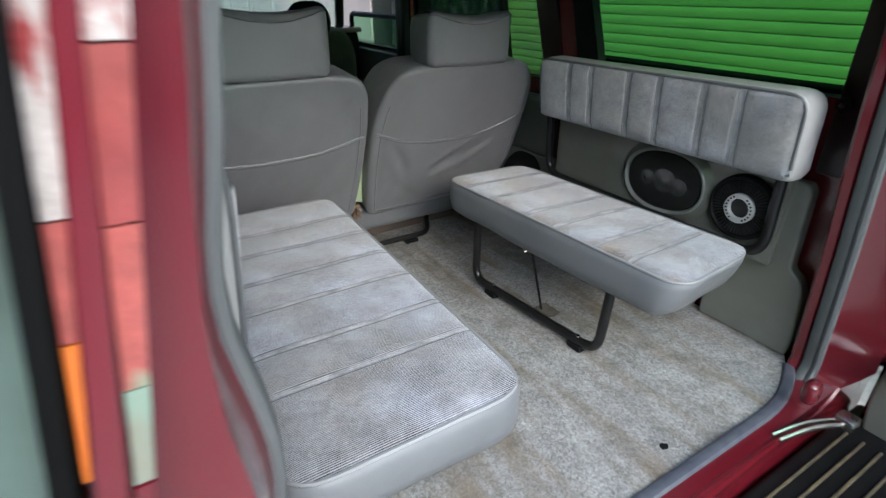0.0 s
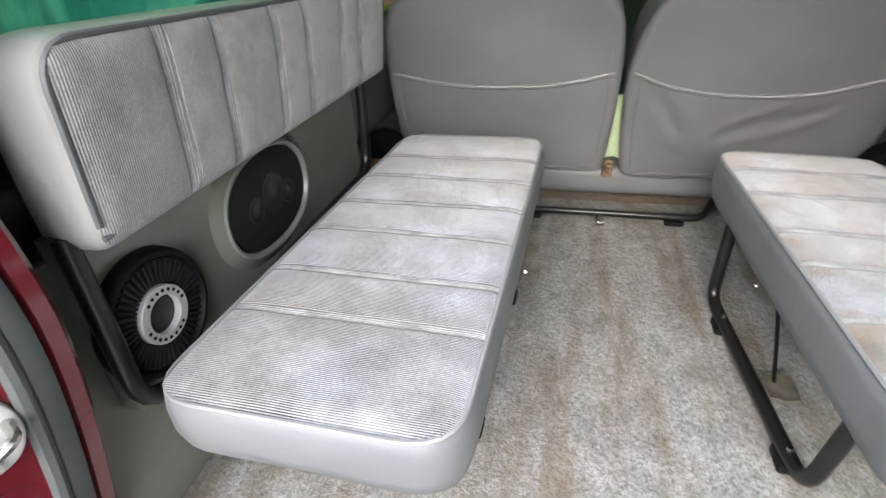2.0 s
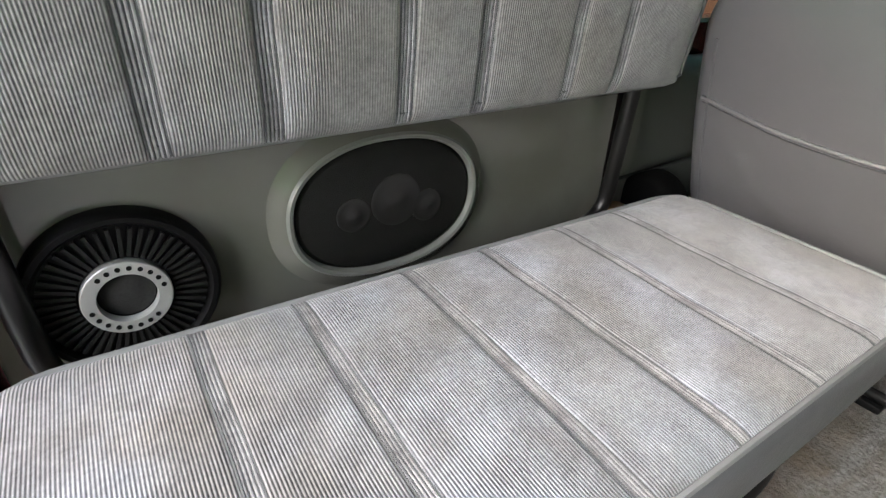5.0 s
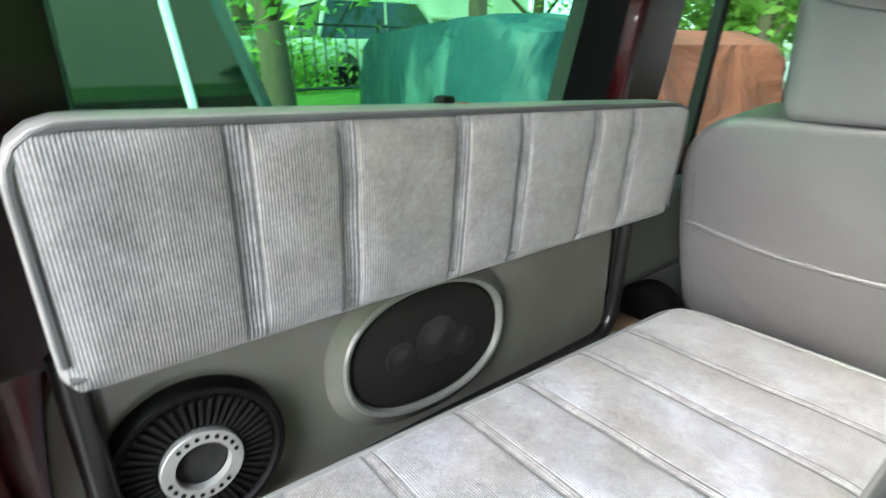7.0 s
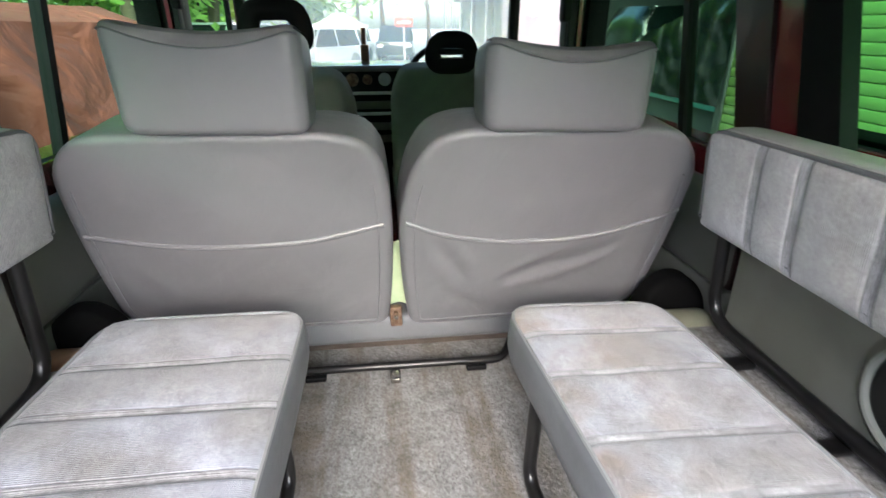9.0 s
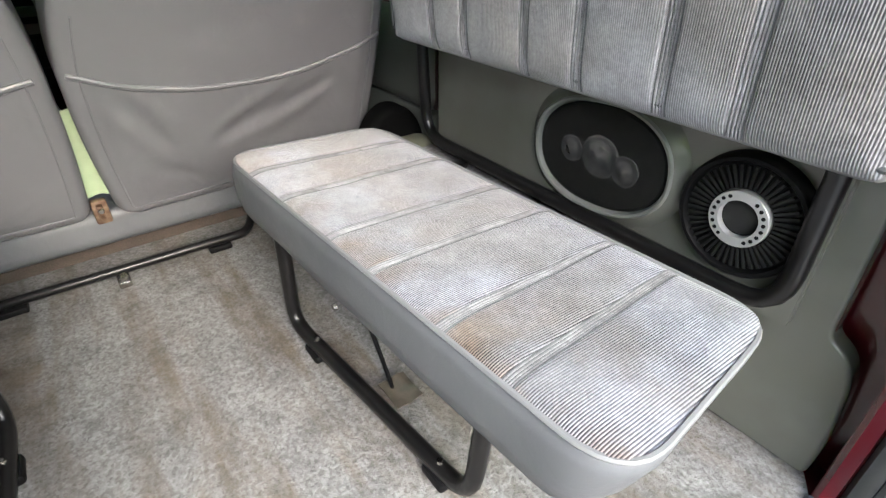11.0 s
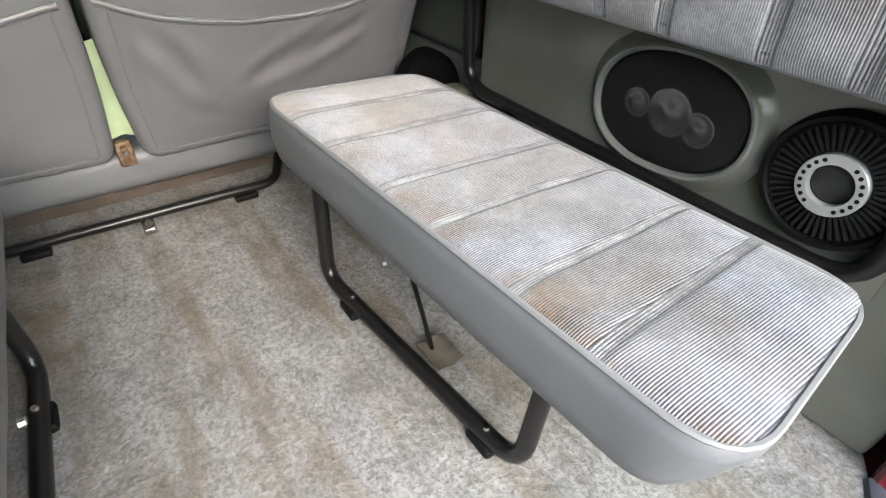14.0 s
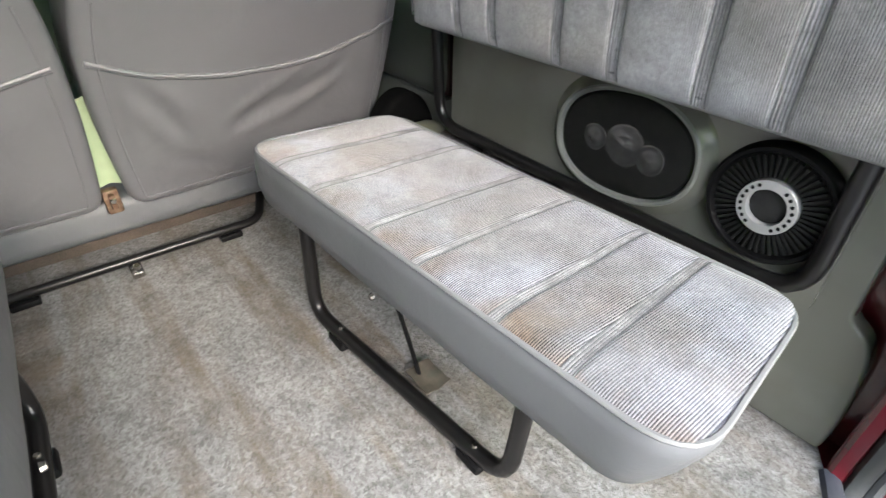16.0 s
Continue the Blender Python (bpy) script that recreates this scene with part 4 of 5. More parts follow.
car_seat(SEAT_R, [0.05, 0.05, 0.05, 0.05, 0.05, 0.08, 0.08, 0.03, 0.03, 0.05, 0.05, 0.1], (0.158, 0.428, 0.646, 0.79, 0.89), [(0.032, 0.466), (0.12, 0.438), (0.22, 0.422), (0.34, 0.421), (0.45, 0.438), (0.568, 0.47)], "grey vinyl second-row seat with creased cover, from its back", 7,
         [((0.085, 0.42), (0.155, 0.315), 0.0055, 0.014), ((0.395, 0.388), (0.228, 0.295), 0.006, 0.014), ((0.46, 0.398), (0.275, 0.296), 0.0045, 0.012), ((0.12, 0.345), (0.16, 0.30), 0.0035, 0.011), ((0.10, 0.27), (0.2, 0.225), 0.002, 0.012)])

base = thing("seat_plinth", (0.02, 1.2, 0.0), "grey vinyl roll along the foot of the second row", "seat plinth")
bm = bmesh.new()
box(bm, (-0.5, 1.15, 0.085), (0.56, 1.3, 0.175), 0.03, 4)
part("roll", bm, SKIRT, base)
bm = bmesh.new()
box(bm, (-0.5, 1.24, FLOOR + 0.003), (0.56, 1.31, 0.09), 0.004)
part("riser", bm, material("brown_dirty_carpet", (0.1, 0.08, 0.063), 0.95, second=(0.055, 0.045, 0.038), scale=18, fine=0.5, fine_scale=300, bump=0.8, bump_scale=300), base, "brown stained carpet riser")
# added sheet: its pale green stands for light coming through the seat gap
cloth = thing("gap_light_sheet", (0.014, 1.08, 0.2), "pale green sheet added for the light showing between the seat backs", "cloth")
bm = bmesh.new()
made = bmesh.ops.create_grid(bm, x_segments=10, y_segments=24, size=0.5)["verts"]
for v in made:
    x, z = 0.012 + v.co.x * 0.05, 0.285 + v.co.y * 0.19
    v.co = on_back(x, z, -0.045 + 0.006 * noise.noise(Vector((x * 60, z * 18, 2))))
bmesh.ops.solidify(bm, geom=bm.faces[:], thickness=0.003)
part("sheet", bm, material("pale_green_gap_light", (0.55, 0.68, 0.42), 0.85, second=(0.45, 0.56, 0.34), scale=22), cloth)
scuff = [Vector((0.3 + 0.0022 * math.cos(t), 0.8815, 0.667 + 0.004 * math.sin(t))) for t in [2 * math.pi * k / 10 for k in range(10)]]
mark = thing("scuff_mark", (0.3, 0.881, 0.667), "tiny dark scuff on the vinyl headrest", "mark")
part("spot", shell([scuff, [p + Vector((0, 0.012, 0)) for p in scuff]]), BLACK, mark)
latch = thing("seat_latch", (0.008, 1.125, 0.19), "rusty steel latch between the second-row seats", "latch")
bm = bmesh.new()
box(bm, (-0.006, 1.13, 0.15), (0.022, 1.15, 0.20), 0.004)
box(bm, (0.002, 1.115, 0.165), (0.013, 1.13, 0.195), 0.003)
part("bracket", bm, RUST, latch)
bolt((0.008, 1.113, 0.185), (0, -1, 0), latch, 0.006)

hole = thing("carpet_hole", (0.191, 0.036, FLOOR), "small dark burnt hole in the carpet", "hole")
rim = rounded_loop([(0.181, 0.031, FLOOR + 0.0035), (0.193, 0.027, FLOOR + 0.0035), (0.201, 0.035, FLOOR + 0.0035), (0.192, 0.042, FLOOR + 0.0035), (0.184, 0.043, FLOOR + 0.0035)], 0.003)
part("burn", shell([[p - Vector((0, 0, 0.008)) for p in rim], rim]), BLACK, hole)
TAN = material("tan_foam", (0.26, 0.165, 0.095), 0.9, second=(0.17, 0.11, 0.07), scale=30, bump=0.5, bump_scale=150)
OLIVE = material("olive_carpet", (0.2, 0.2, 0.14), 0.95, second=(0.14, 0.14, 0.1), scale=30, bump=0.5, bump_scale=250)
for sx, xx, mat, label in ((-1, -0.592, TAN, "tan foam pad"), (1, 0.605, OLIVE, "pale olive carpet pad")):
    arch = [(xx + 0.082 * math.cos(t), 0.988, 0.2 + 0.112 * math.sin(t)) for t in [math.pi * k / 16 for k in range(17)]] + [(xx - 0.082, 0.988, FLOOR + 0.01), (xx + 0.082, 0.988, FLOOR + 0.01)]
    part("arch_edge", pad(arch, (0, -1, 0), 0.05, 0.016), MATT_RUBBER, base, "black rolled edge of the wheel arch")
    bm = bmesh.new()
    box(bm, (xx - 0.066, 0.915, FLOOR + 0.003), (xx + 0.066, 0.986, 0.25), 0.025, 3)
    part("side_pad", bm, mat, base, label)
bar = thing("floor_bar", (0.02, 1.14, 0.0), "black tube bar across the carpet with a metal hook", "bar")
part("tube", tube(rounded([(-0.30, 1.2, 0.07), (-0.25, 1.13, FLOOR + 0.022), (0.27, 1.125, FLOOR + 0.022), (0.31, 1.2, 0.07)], 0.03), 0.010, 10), TUBE, bar)
for x in (-0.19, 0.2):
    bm = bmesh.new()
    box(bm, (x - 0.025, 1.11, FLOOR), (x + 0.025, 1.14, FLOOR + 0.014), 0.004)
    part("clamp", bm, BLACK, bar)
bm = bmesh.new()
box(bm, (-0.012, 1.08, FLOOR + 0.003), (0.012, 1.12, FLOOR + 0.018), 0.004)
part("hook", bm, CHROME, bar)
part("hook_head", disc((0.002, 1.09, FLOOR + 0.016), (0, -0.4, 1), 0.014, 0.012), CHROME, bar, "worn round steel head")
bolt((0.002, 1.086, FLOOR + 0.03), (0, -0.4, 1), bar, 0.008)

# ---- front cabin ----
def front_seat(x, y, w, z_top, head_w, head_z, slots, label):
    root = thing("front_seat", (x, y, 0.0), label, "car seat", "front seats")
    loop = rounded_loop([(x - w / 2, y + 0.06, 0.0), (x - w / 2, y, z_top - 0.12), (x - w / 2 + 0.05, y - 0.02, z_top), (x + w / 2 - 0.05, y - 0.02, z_top), (x + w / 2, y, z_top - 0.12), (x + w / 2, y + 0.06, 0.0)], 0.05)
    part("backrest", pad(loop, (0, -1, -0.12), 0.14, 0.04, crown=0.01), DARK_CLOTH, root)
    h0, h1 = head_z
    yh = y - 0.02
    if slots == 1:
        rim = rounded_loop([(x - head_w / 2, yh, h0), (x + head_w / 2, yh, h0), (x + head_w / 2 - 0.02, yh, h1), (x - head_w / 2 + 0.02, yh, h1)], 0.05)
        part("headrest", tube(resample(rim, 60), 0.03, 10, True, flat=1.3), BLACK, root, "open black headrest frame")
    else:
        rim = rounded_loop([(x - head_w / 2, yh, h0), (x + head_w / 2, yh, h0), (x + head_w / 2 - 0.015, yh, h1), (x - head_w / 2 + 0.015, yh, h1)], 0.05)
        part("headrest", tube(resample(rim, 60), 0.024, 10, True, flat=1.4), BLACK, root, "black slotted headrest")
        bm = bmesh.new()
        for a, b in ((0.0, 0.3), (0.42, 0.66), (0.8, 1.0)):
            box(bm, (x - head_w / 2, yh - 0.02, h0 + (h1 - h0) * a), (x + head_w / 2, yh + 0.03, h0 + (h1 - h0) * b), 0.008)
        part("headrest_slats", bm, BLACK, root)
    bm = bmesh.new()
    box(bm, (x - w / 2, y + 0.05, 0.0), (x + w / 2, y + 0.6, 0.2), 0.05, 4)
    part("seat_cushion", bm, DARK_CLOTH, root)


front_seat(-0.355, 2.1, 0.51, 0.64, 0.2, (0.74, 0.86), 1, "dark cloth front passenger seat with an open headrest")
front_seat(0.29, 2.3, 0.5, 0.645, 0.165, (0.655, 0.755), 2, "dark cloth driver's seat with a slotted headrest")

BRIGHT = material("bright_trim", (0.8, 0.8, 0.78), 0.3, metal=0.2)
dash = thing("dashboard", (0.02, 2.7, 0.2), "black dashboard with pale trim strips and gauges", "dashboard")
bm = bmesh.new()
box(bm, (XL + 0.01, 2.62, 0.15), (XR - 0.01, 2.97, 0.62), 0.03, 3)
part("body", bm, BLACK, dash)
bm = bmesh.new()
box(bm, (XL + 0.01, 2.58, 0.612), (XR - 0.01, 2.99, 0.64), 0.01, 3)
part("top_pad", bm, TRIM, dash, "pale grey top edge")
for z in (0.515, 0.42):
    bm = bmesh.new()
    box(bm, (-0.28, 2.608, z - 0.007), (0.12, 2.63, z + 0.007), 0.003)
    part("trim_strip", bm, BRIGHT, dash, "bright trim strip")
for x, r in ((-0.13, 0.03), (-0.06, 0.024), (0.02, 0.03)):
    bm = bmesh.new()
    made = bmesh.ops.create_cone(bm, cap_ends=True, segments=24, radius1=r, radius2=r * 0.9, depth=0.02)["verts"]
    bmesh.ops.transform(bm, matrix=Matrix.Translation((x, 2.615, 0.575)) @ Matrix.Rotation(radians(90), 4, "X"), verts=made)
    part("gauge", bm, RUST if x < 0 else SILVER, dash, "round gauge")
for z in (0.46, 0.36, 0.30):
    bm = bmesh.new()
    box(bm, (-0.2, 2.61, z - 0.018), (0.1, 2.625, z + 0.018), 0.004)
    part("console_panel", bm, DARK_CLOTH, dash)
wheel = thing("steering_wheel", (0.3, 2.5, 0.6), "black steering wheel behind the driver's seat", "steering wheel")
m = Matrix.Translation((0.3, 2.5, 0.56)) @ Matrix.Rotation(radians(65), 4, "X")
part("rim", tube([m @ Vector((0.18 * math.cos(t), 0.18 * math.sin(t), 0)) for t in [2 * math.pi * k / 40 for k in range(40)]], 0.014, 8, True), BLACK, wheel)
for t in (0, 2.1, 4.2):
    part("spoke", tube([m @ Vector((0, 0, -0.02)), m @ Vector((0.18 * math.cos(t), 0.18 * math.sin(t), 0))], 0.012, 8), BLACK, wheel)
part("column", tube([m @ Vector((0, 0, -0.02)), m @ Vector((0, 0, -0.25))], 0.03, 10), BLACK, wheel)
mirror = thing("rear_view_mirror", (0.02, 2.68, 1.0), "black interior mirror below the headliner", "mirror")
bm = bmesh.new()
box(bm, (-0.1, 2.66, 0.94), (0.12, 2.69, 1.0), 0.012, 3)
part("housing", bm, BLACK, mirror)
bm = bmesh.new()
box(bm, (-0.092, 2.655, 0.947), (0.112, 2.6595, 0.993), 0.002)
part("glass", bm, material("mirror_glass", (0.8, 0.82, 0.8), 0.03, 1.0), mirror)
part("stem", tube([(0.01, 2.68, 0.99), (0.01, 2.7, 1.04)], 0.012, 8), BLACK, mirror)
bm = bmesh.new()
box(bm, (-0.14, 2.62, 1.04), (0.16, 2.72, 1.085), 0.015, 3)
tagged(part("roof_console", bm, BLACK), "black lamp console on the headliner above the mirror", "console")
orn = thing("dashboard_ornament", (-0.07, 2.85, 0.64), "small brown wooden ornament on the dashboard", "ornament")
WOOD = material("brown_wood", (0.2, 0.08, 0.035), 0.6, second=(0.12, 0.05, 0.02), scale=40)
bm = bmesh.new()
box(bm, (-0.09, 2.83, 0.64), (-0.05, 2.87, 0.72), 0.004)
part("block", bm, WOOD, orn)
bm = bmesh.new()
box(bm, (-0.085, 2.845, 0.721), (-0.062, 2.86, 0.80), 0.003)
part("post", bm, WOOD, orn)

# ---- rear: step bumper, tail lamp, open door ----
TREAD = material("worn_tread", (0.06, 0.05, 0.035), 0.4, second=(0.16, 0.13, 0.08), scale=40, mix=0.8)
step = thing("bumper_step", (0.02, -0.2, -0.2), "black ribbed plastic step on the rear bumper", "bumper")
bm = bmesh.new()
box(bm, (-0.78, -0.30, -0.24), (0.80, -0.078, -0.075), 0.012, 3)
part("body", bm, BLACK, step)
for k in range(6):
    bm = bmesh.new()
    box(bm, (-0.7, -0.285 + 0.034 * k, -0.075), (0.66, -0.279 + 0.034 * k, -0.069), 0.002)
    part("tread_rib", bm, TREAD, step, "worn brownish rib")

lamp = thing("tail_lamp", (-0.68, -0.14, 0.4), "upright red, amber and clear tail lamp in a black frame", "tail lamp")
RED = material("red_lens", (0.45, 0.02, 0.025), 0.12, coat=0.5, second=(0.3, 0.01, 0.02))
AMBER = material("amber_lens", (0.6, 0.16, 0.02), 0.12, coat=0.5)
CLEAR = material("clear_lens", (0.17, 0.23, 0.18), 0.1, coat=0.5, second=(0.18, 0.13, 0.1), scale=20, mix=0.8)
SMOKED = material("smoked_green_lens", (0.07, 0.1, 0.085), 0.2, coat=0.3, second=(0.045, 0.06, 0.05), scale=14, mix=0.8)
# the next three lenses carry green, pink and white reflections as colour patches
PEACH = material("lens_green_reflection", (0.26, 0.06, 0.05), 0.15, coat=0.8, second=(0.19, 0.19, 0.13), scale=16, mix=1.0, contrast=(0.55, 0.6), stretch=(1, 1, 0.5), fine=0.2, fine_scale=70)
PINK = material("red_lens_pale_reflection", (0.2, 0.038, 0.036), 0.15, coat=0.8, second=(0.24, 0.08, 0.065), scale=14, mix=0.8, stretch=(1, 1, 0.5), fine=0.15, fine_scale=60)
MOTTLED = material("lens_white_reflection", (0.4, 0.36, 0.34), 0.12, coat=0.6, second=(0.2, 0.03, 0.03), scale=45, mix=1.0, contrast=(0.6, 0.66), stretch=(1, 1, 0.35), fine=0.25, fine_scale=120)


def lamp_x(z):
    return -0.5475 - 0.2 * (0.855 - z)


def lens(name, z0, z1, place, y, mat, label):
    """A slanting piece of lamp between two heights; place(z) gives how far it lies outwards from the lamp's inner edge."""
    secs = []
    for k in range(5):
        z = z0 + (z1 - z0) * k / 4
        d0, d1 = place(z)
        secs.append(rounded_loop([(lamp_x(z) - d0, y, z), (lamp_x(z) - d1, y, z), (lamp_x(z) - d1, -0.137, z), (lamp_x(z) - d0, -0.137, z)], 0.0012, 3))
    part(name, shell(secs), mat, lamp, label)


def lamp_band(z):
    """Outward limits of the inner lens, the rib, the side lens and the frame: the rib widens downwards."""
    g = max(0.0, min(1.0, (z - 0.66) / 0.18))
    a = 0.0085 + 0.006 * g
    b = a + 0.015 - 0.0085 * g
    c = b + 0.003 + 0.008 * g
    return a, b, c, c + 0.009


INNER = lambda z: (0.0, lamp_band(z)[0])
SIDE = lambda z: (lamp_band(z)[1] + 0.0002, lamp_band(z)[2])
lens("lens", 0.08, 0.179, INNER, -0.165, CLEAR, "clear lens")
lens("lens", 0.18, 0.349, INNER, -0.165, RED, "red lens")
lens("lens", 0.35, 0.479, INNER, -0.165, AMBER, "amber lens")
lens("lamp_base", 0.48, 0.649, INNER, -0.166, MAROON, "maroon foot of the upper lamp")
# the greenish piece is coloured for what the lens reflects
lens("lens", 0.65, 0.699, INNER, -0.165, CLEAR, "lens with a greenish reflection in its colour")
lens("lens", 0.7, 0.769, INNER, -0.165, PEACH, "salmon lens with green reflections in its colour")
lens("lens", 0.77, 0.829, INNER, -0.165, PINK, "red lens with pale reflections in its colour")
lens("lens", 0.83, 1.0, INNER, -0.165, MOTTLED, "lens with white and red reflections in its colour")
lens("divider", 0.08, 1.0, lambda z: (lamp_band(z)[0] + 0.0002, lamp_band(z)[1]), -0.168, MAROON, "maroon lamp rib")
lens("side_lens", 0.775, 1.0, SIDE, -0.163, MOTTLED, "side lens with white and red reflections in its colour")
lens("side_lens", 0.727, 0.774, SIDE, -0.163, PEACH, "side lens with greenish reflections in its colour")
lens("side_lens", 0.66, 0.726, SIDE, -0.163, AMBER, "amber side lens")
lens("frame", 0.06, 1.02, lambda z: (lamp_band(z)[2] + 0.0002, lamp_band(z)[3]), -0.172, MATT_RUBBER, "black lamp frame")
lens("outer_lens", 0.06, 1.0, lambda z: (lamp_band(z)[3] + 0.0002, 0.095), -0.16, SMOKED, "greenish clear lens outside the frame")

door = thing("rear_door", (0.7, -0.14, 0.0), "open maroon rear door with grey lining and black seal", "car door")
bm = bmesh.new()
box(bm, (0.735, -1.22, -0.16), (0.80, -0.10, 0.62), 0.02, 3)
part("outer_panel", bm, MAROON, door)
loop = rounded_loop([(0.71, -0.125, -0.12), (0.71, -0.105, 0.02), (0.71, -0.12, 0.14), (0.71, -0.25, 0.5), (0.71, -1.1, 0.5), (0.71, -1.1, -0.12)], [0.05, 0.06, 0.08, 0.06, 0.05, 0.05])
part("lining", pad(loop, (-1, 0, 0), 0.022, 0.008, count=100), TRIM, door, "grey plastic door lining")
part("door_seal", tube([(0.655, 0.0, 0.16), (0.66, -0.005, 0.235), (0.667, -0.022, 0.285), (0.68, -0.045, 0.31), (0.71, -0.07, 0.315)], 0.006, 8), RUBBER, door, "grey rubber door seal")
bm = boxes(((0.73, -1.2, 0.625), (0.79, -1.13, 1.05)), ((0.73, -0.24, 0.625), (0.79, -0.17, 1.05)), ((0.73, -1.2, 1.052), (0.79, -0.17, 1.1)), bevel=0.01)
part("window_frame", bm, BLACK, door)
part("pane", boxes(((0.758, -1.13, 0.622), (0.762, -0.24, 1.05))), GREEN_GLASS, door, smooth=False)
for z in (0.12, 0.5):
    bm = bmesh.new()
    box(bm, (0.66, -0.165, z - 0.03), (0.72, -0.137, z + 0.03), 0.008)
    part("hinge", bm, MAROON, door)
for d in (0.0, 0.016):
    part("check_strap", tube(rounded([(0.41, -0.058 - d, 0.012), (0.49, -0.078 - d, 0.022), (0.58, -0.112 - d, 0.012)], 0.04), 0.0045, 8, flat=1.4), CHROME, door, "worn steel check strap")
bm = bmesh.new()
box(bm, (0.56, -0.14, 0.0), (0.6, -0.1, 0.028), 0.008)
part("strap_end", bm, CHROME, door)
bm = bmesh.new()
box(bm, (0.5, -0.075, 0.05), (0.545, -0.045, 0.105), 0.014, 3)
part("hinge_knuckle", bm, MAROON, door)

# seat belts on the middle pillars
for s, x, y, z in ((1, -0.628, 1.965, 0.9), (-1, 0.668, 2.03, 0.86)):
    belt = thing("seat_belt", (x, y, z), "black seat belt hanging from its pillar anchor", "seat belt", "seat belts")
    bm = bmesh.new()
    box(bm, (min(x - s * 0.012, x + s * 0.018), y - 0.028, z - 0.045), (max(x - s * 0.012, x + s * 0.018), y + 0.028, z + 0.045), 0.01, 3)
    part("anchor", bm, BLACK, belt)
    bm = bmesh.new()
    box(bm, (min(x, x + s * 0.005), y - 0.022, 0.35), (max(x, x + s * 0.005), y + 0.022, z - 0.046), 0.002)
    part("webbing", bm, BLACK, belt)
clip = thing("strap_clip", (-0.54, 0.46, 0.7), "small black clip with a cord on the backrest's top", "clip")
bm = bmesh.new()
box(bm, (-0.566, 0.452, 0.684), (-0.546, 0.47, 0.7), 0.004)
part("body", bm, BLACK, clip)
part("cord", tube(rounded([(-0.55, 0.462, 0.69), (-0.54, 0.475, 0.692), (-0.535, 0.492, 0.687)], 0.01), 0.002, 6), WOOD, clip, "thin brown cord")
anchor = thing("wall_anchor", (0.668, 0.116, 0.62), "small steel bolt with a black washer on the corner pillar", "bolt")
part("washer", disc((0.677, 0.116, 0.62), (-1, 0, 0), 0.016, 0.006), BLACK, anchor)
bolt((0.67, 0.116, 0.62), (-1, 0, 0), anchor, 0.008)

# wheels that carry the vehicle
chassis = thing("undercarriage", (0.02, 1.6, GROUND), "black undercarriage with four road wheels", "undercarriage", kind="structure")
bm = boxes(((-0.45, 0.1, -0.32), (0.49, 3.9, -0.15)), bevel=0.02)
part("chassis_frame", bm, BLACK, chassis)
for wx in (-0.68, 0.72):
    for wy in (0.62, 3.35):
        turned = lambda r, x: [(x, wy + r * math.cos(t), GROUND + 0.345 + r * math.sin(t)) for t in [2 * math.pi * k / 32 for k in range(32)]]
        side = -1 if wx < 0 else 1
        tyre = part("tyre", shell([turned(0.2, wx - side * 0.1), turned(0.31, wx - side * 0.1), turned(0.34, wx - side * 0.08), turned(0.34, wx + side * 0.06), turned(0.31, wx + side * 0.085), turned(0.2, wx + side * 0.08)], caps=False), RUBBER, chassis, "black road tyre")
        part("rim", shell([turned(0.2, wx - side * 0.09), turned(0.2, wx + side * 0.07), turned(0.16, wx + side * 0.05), turned(0.05, wx + side * 0.06)]), SILVER, tyre, "silver wheel rim")

# ---- outside ----
GROUND_M = material("pale_concrete", (0.5, 0.48, 0.44), 0.9, second=(0.3, 0.29, 0.27), scale=0.8, mix=0.7, fine=0.15, fine_scale=40, bump=0.4, bump_scale=60)
GRASS_M = material("grass", (0.14, 0.27, 0.045), 0.9, second=(0.07, 0.15, 0.025), scale=6, mix=0.9)
LEAF_M = material("leaves", (0.09, 0.17, 0.04), 0.6, second=(0.05, 0.11, 0.025), scale=2, mix=0.9, island=0.4)
# lighter copy of the leaves: sunlight on the far crowns is in the colour
FAR_LEAF_M = material("sunlit_leaf_copy", (0.2, 0.3, 0.07), 0.6, second=(0.12, 0.2, 0.045), scale=1, mix=0.9, island=0.4)
for leaf, glow, share in ((LEAF_M, (0.5, 0.7, 0.15, 1), 0.6), (FAR_LEAF_M, (0.6, 0.75, 0.2, 1), 0.6)):
    n, l = leaf.node_tree.nodes, leaf.node_tree.links
    thin, both = n.new("ShaderNodeBsdfTranslucent"), n.new("ShaderNodeMixShader")
    thin.inputs[0].default_value, both.inputs[0].default_value = glow, share
    l.new(n["Principled BSDF"].outputs[0], both.inputs[1]), l.new(thin.outputs[0], both.inputs[2])
    l.new(both.outputs[0], n["Material Output"].inputs[0])
BARK_M = material("bark", (0.12, 0.085, 0.06), 0.9, second=(0.07, 0.05, 0.035), scale=14, bump=0.8, bump_scale=30)
TEAL = material("teal_tarpaulin", (0.011, 0.037, 0.05), 0.5, second=(0.055, 0.105, 0.115), scale=2.4, mix=0.95, contrast=(0.5, 0.64), stretch=(1, 1.0, 0.55), spec=0.2, crinkle=0.8, crinkle_scale=1.6, bump=0.3, bump_scale=4, bump_dist=0.04, fine=0.12, fine_scale=9)
BROWN = material("brown_tarpaulin", (0.255, 0.066, 0.047), 0.6, second=(0.17, 0.043, 0.031), scale=1.3, mix=0.7, spec=0.2, bump=0.5, bump_scale=6, bump_dist=0.04, crinkle=1.0, crinkle_scale=2.2)
WALL_M = material("pale_render", (0.62, 0.6, 0.56), 0.85, second=(0.5, 0.48, 0.45), scale=1.5, mix=0.7)
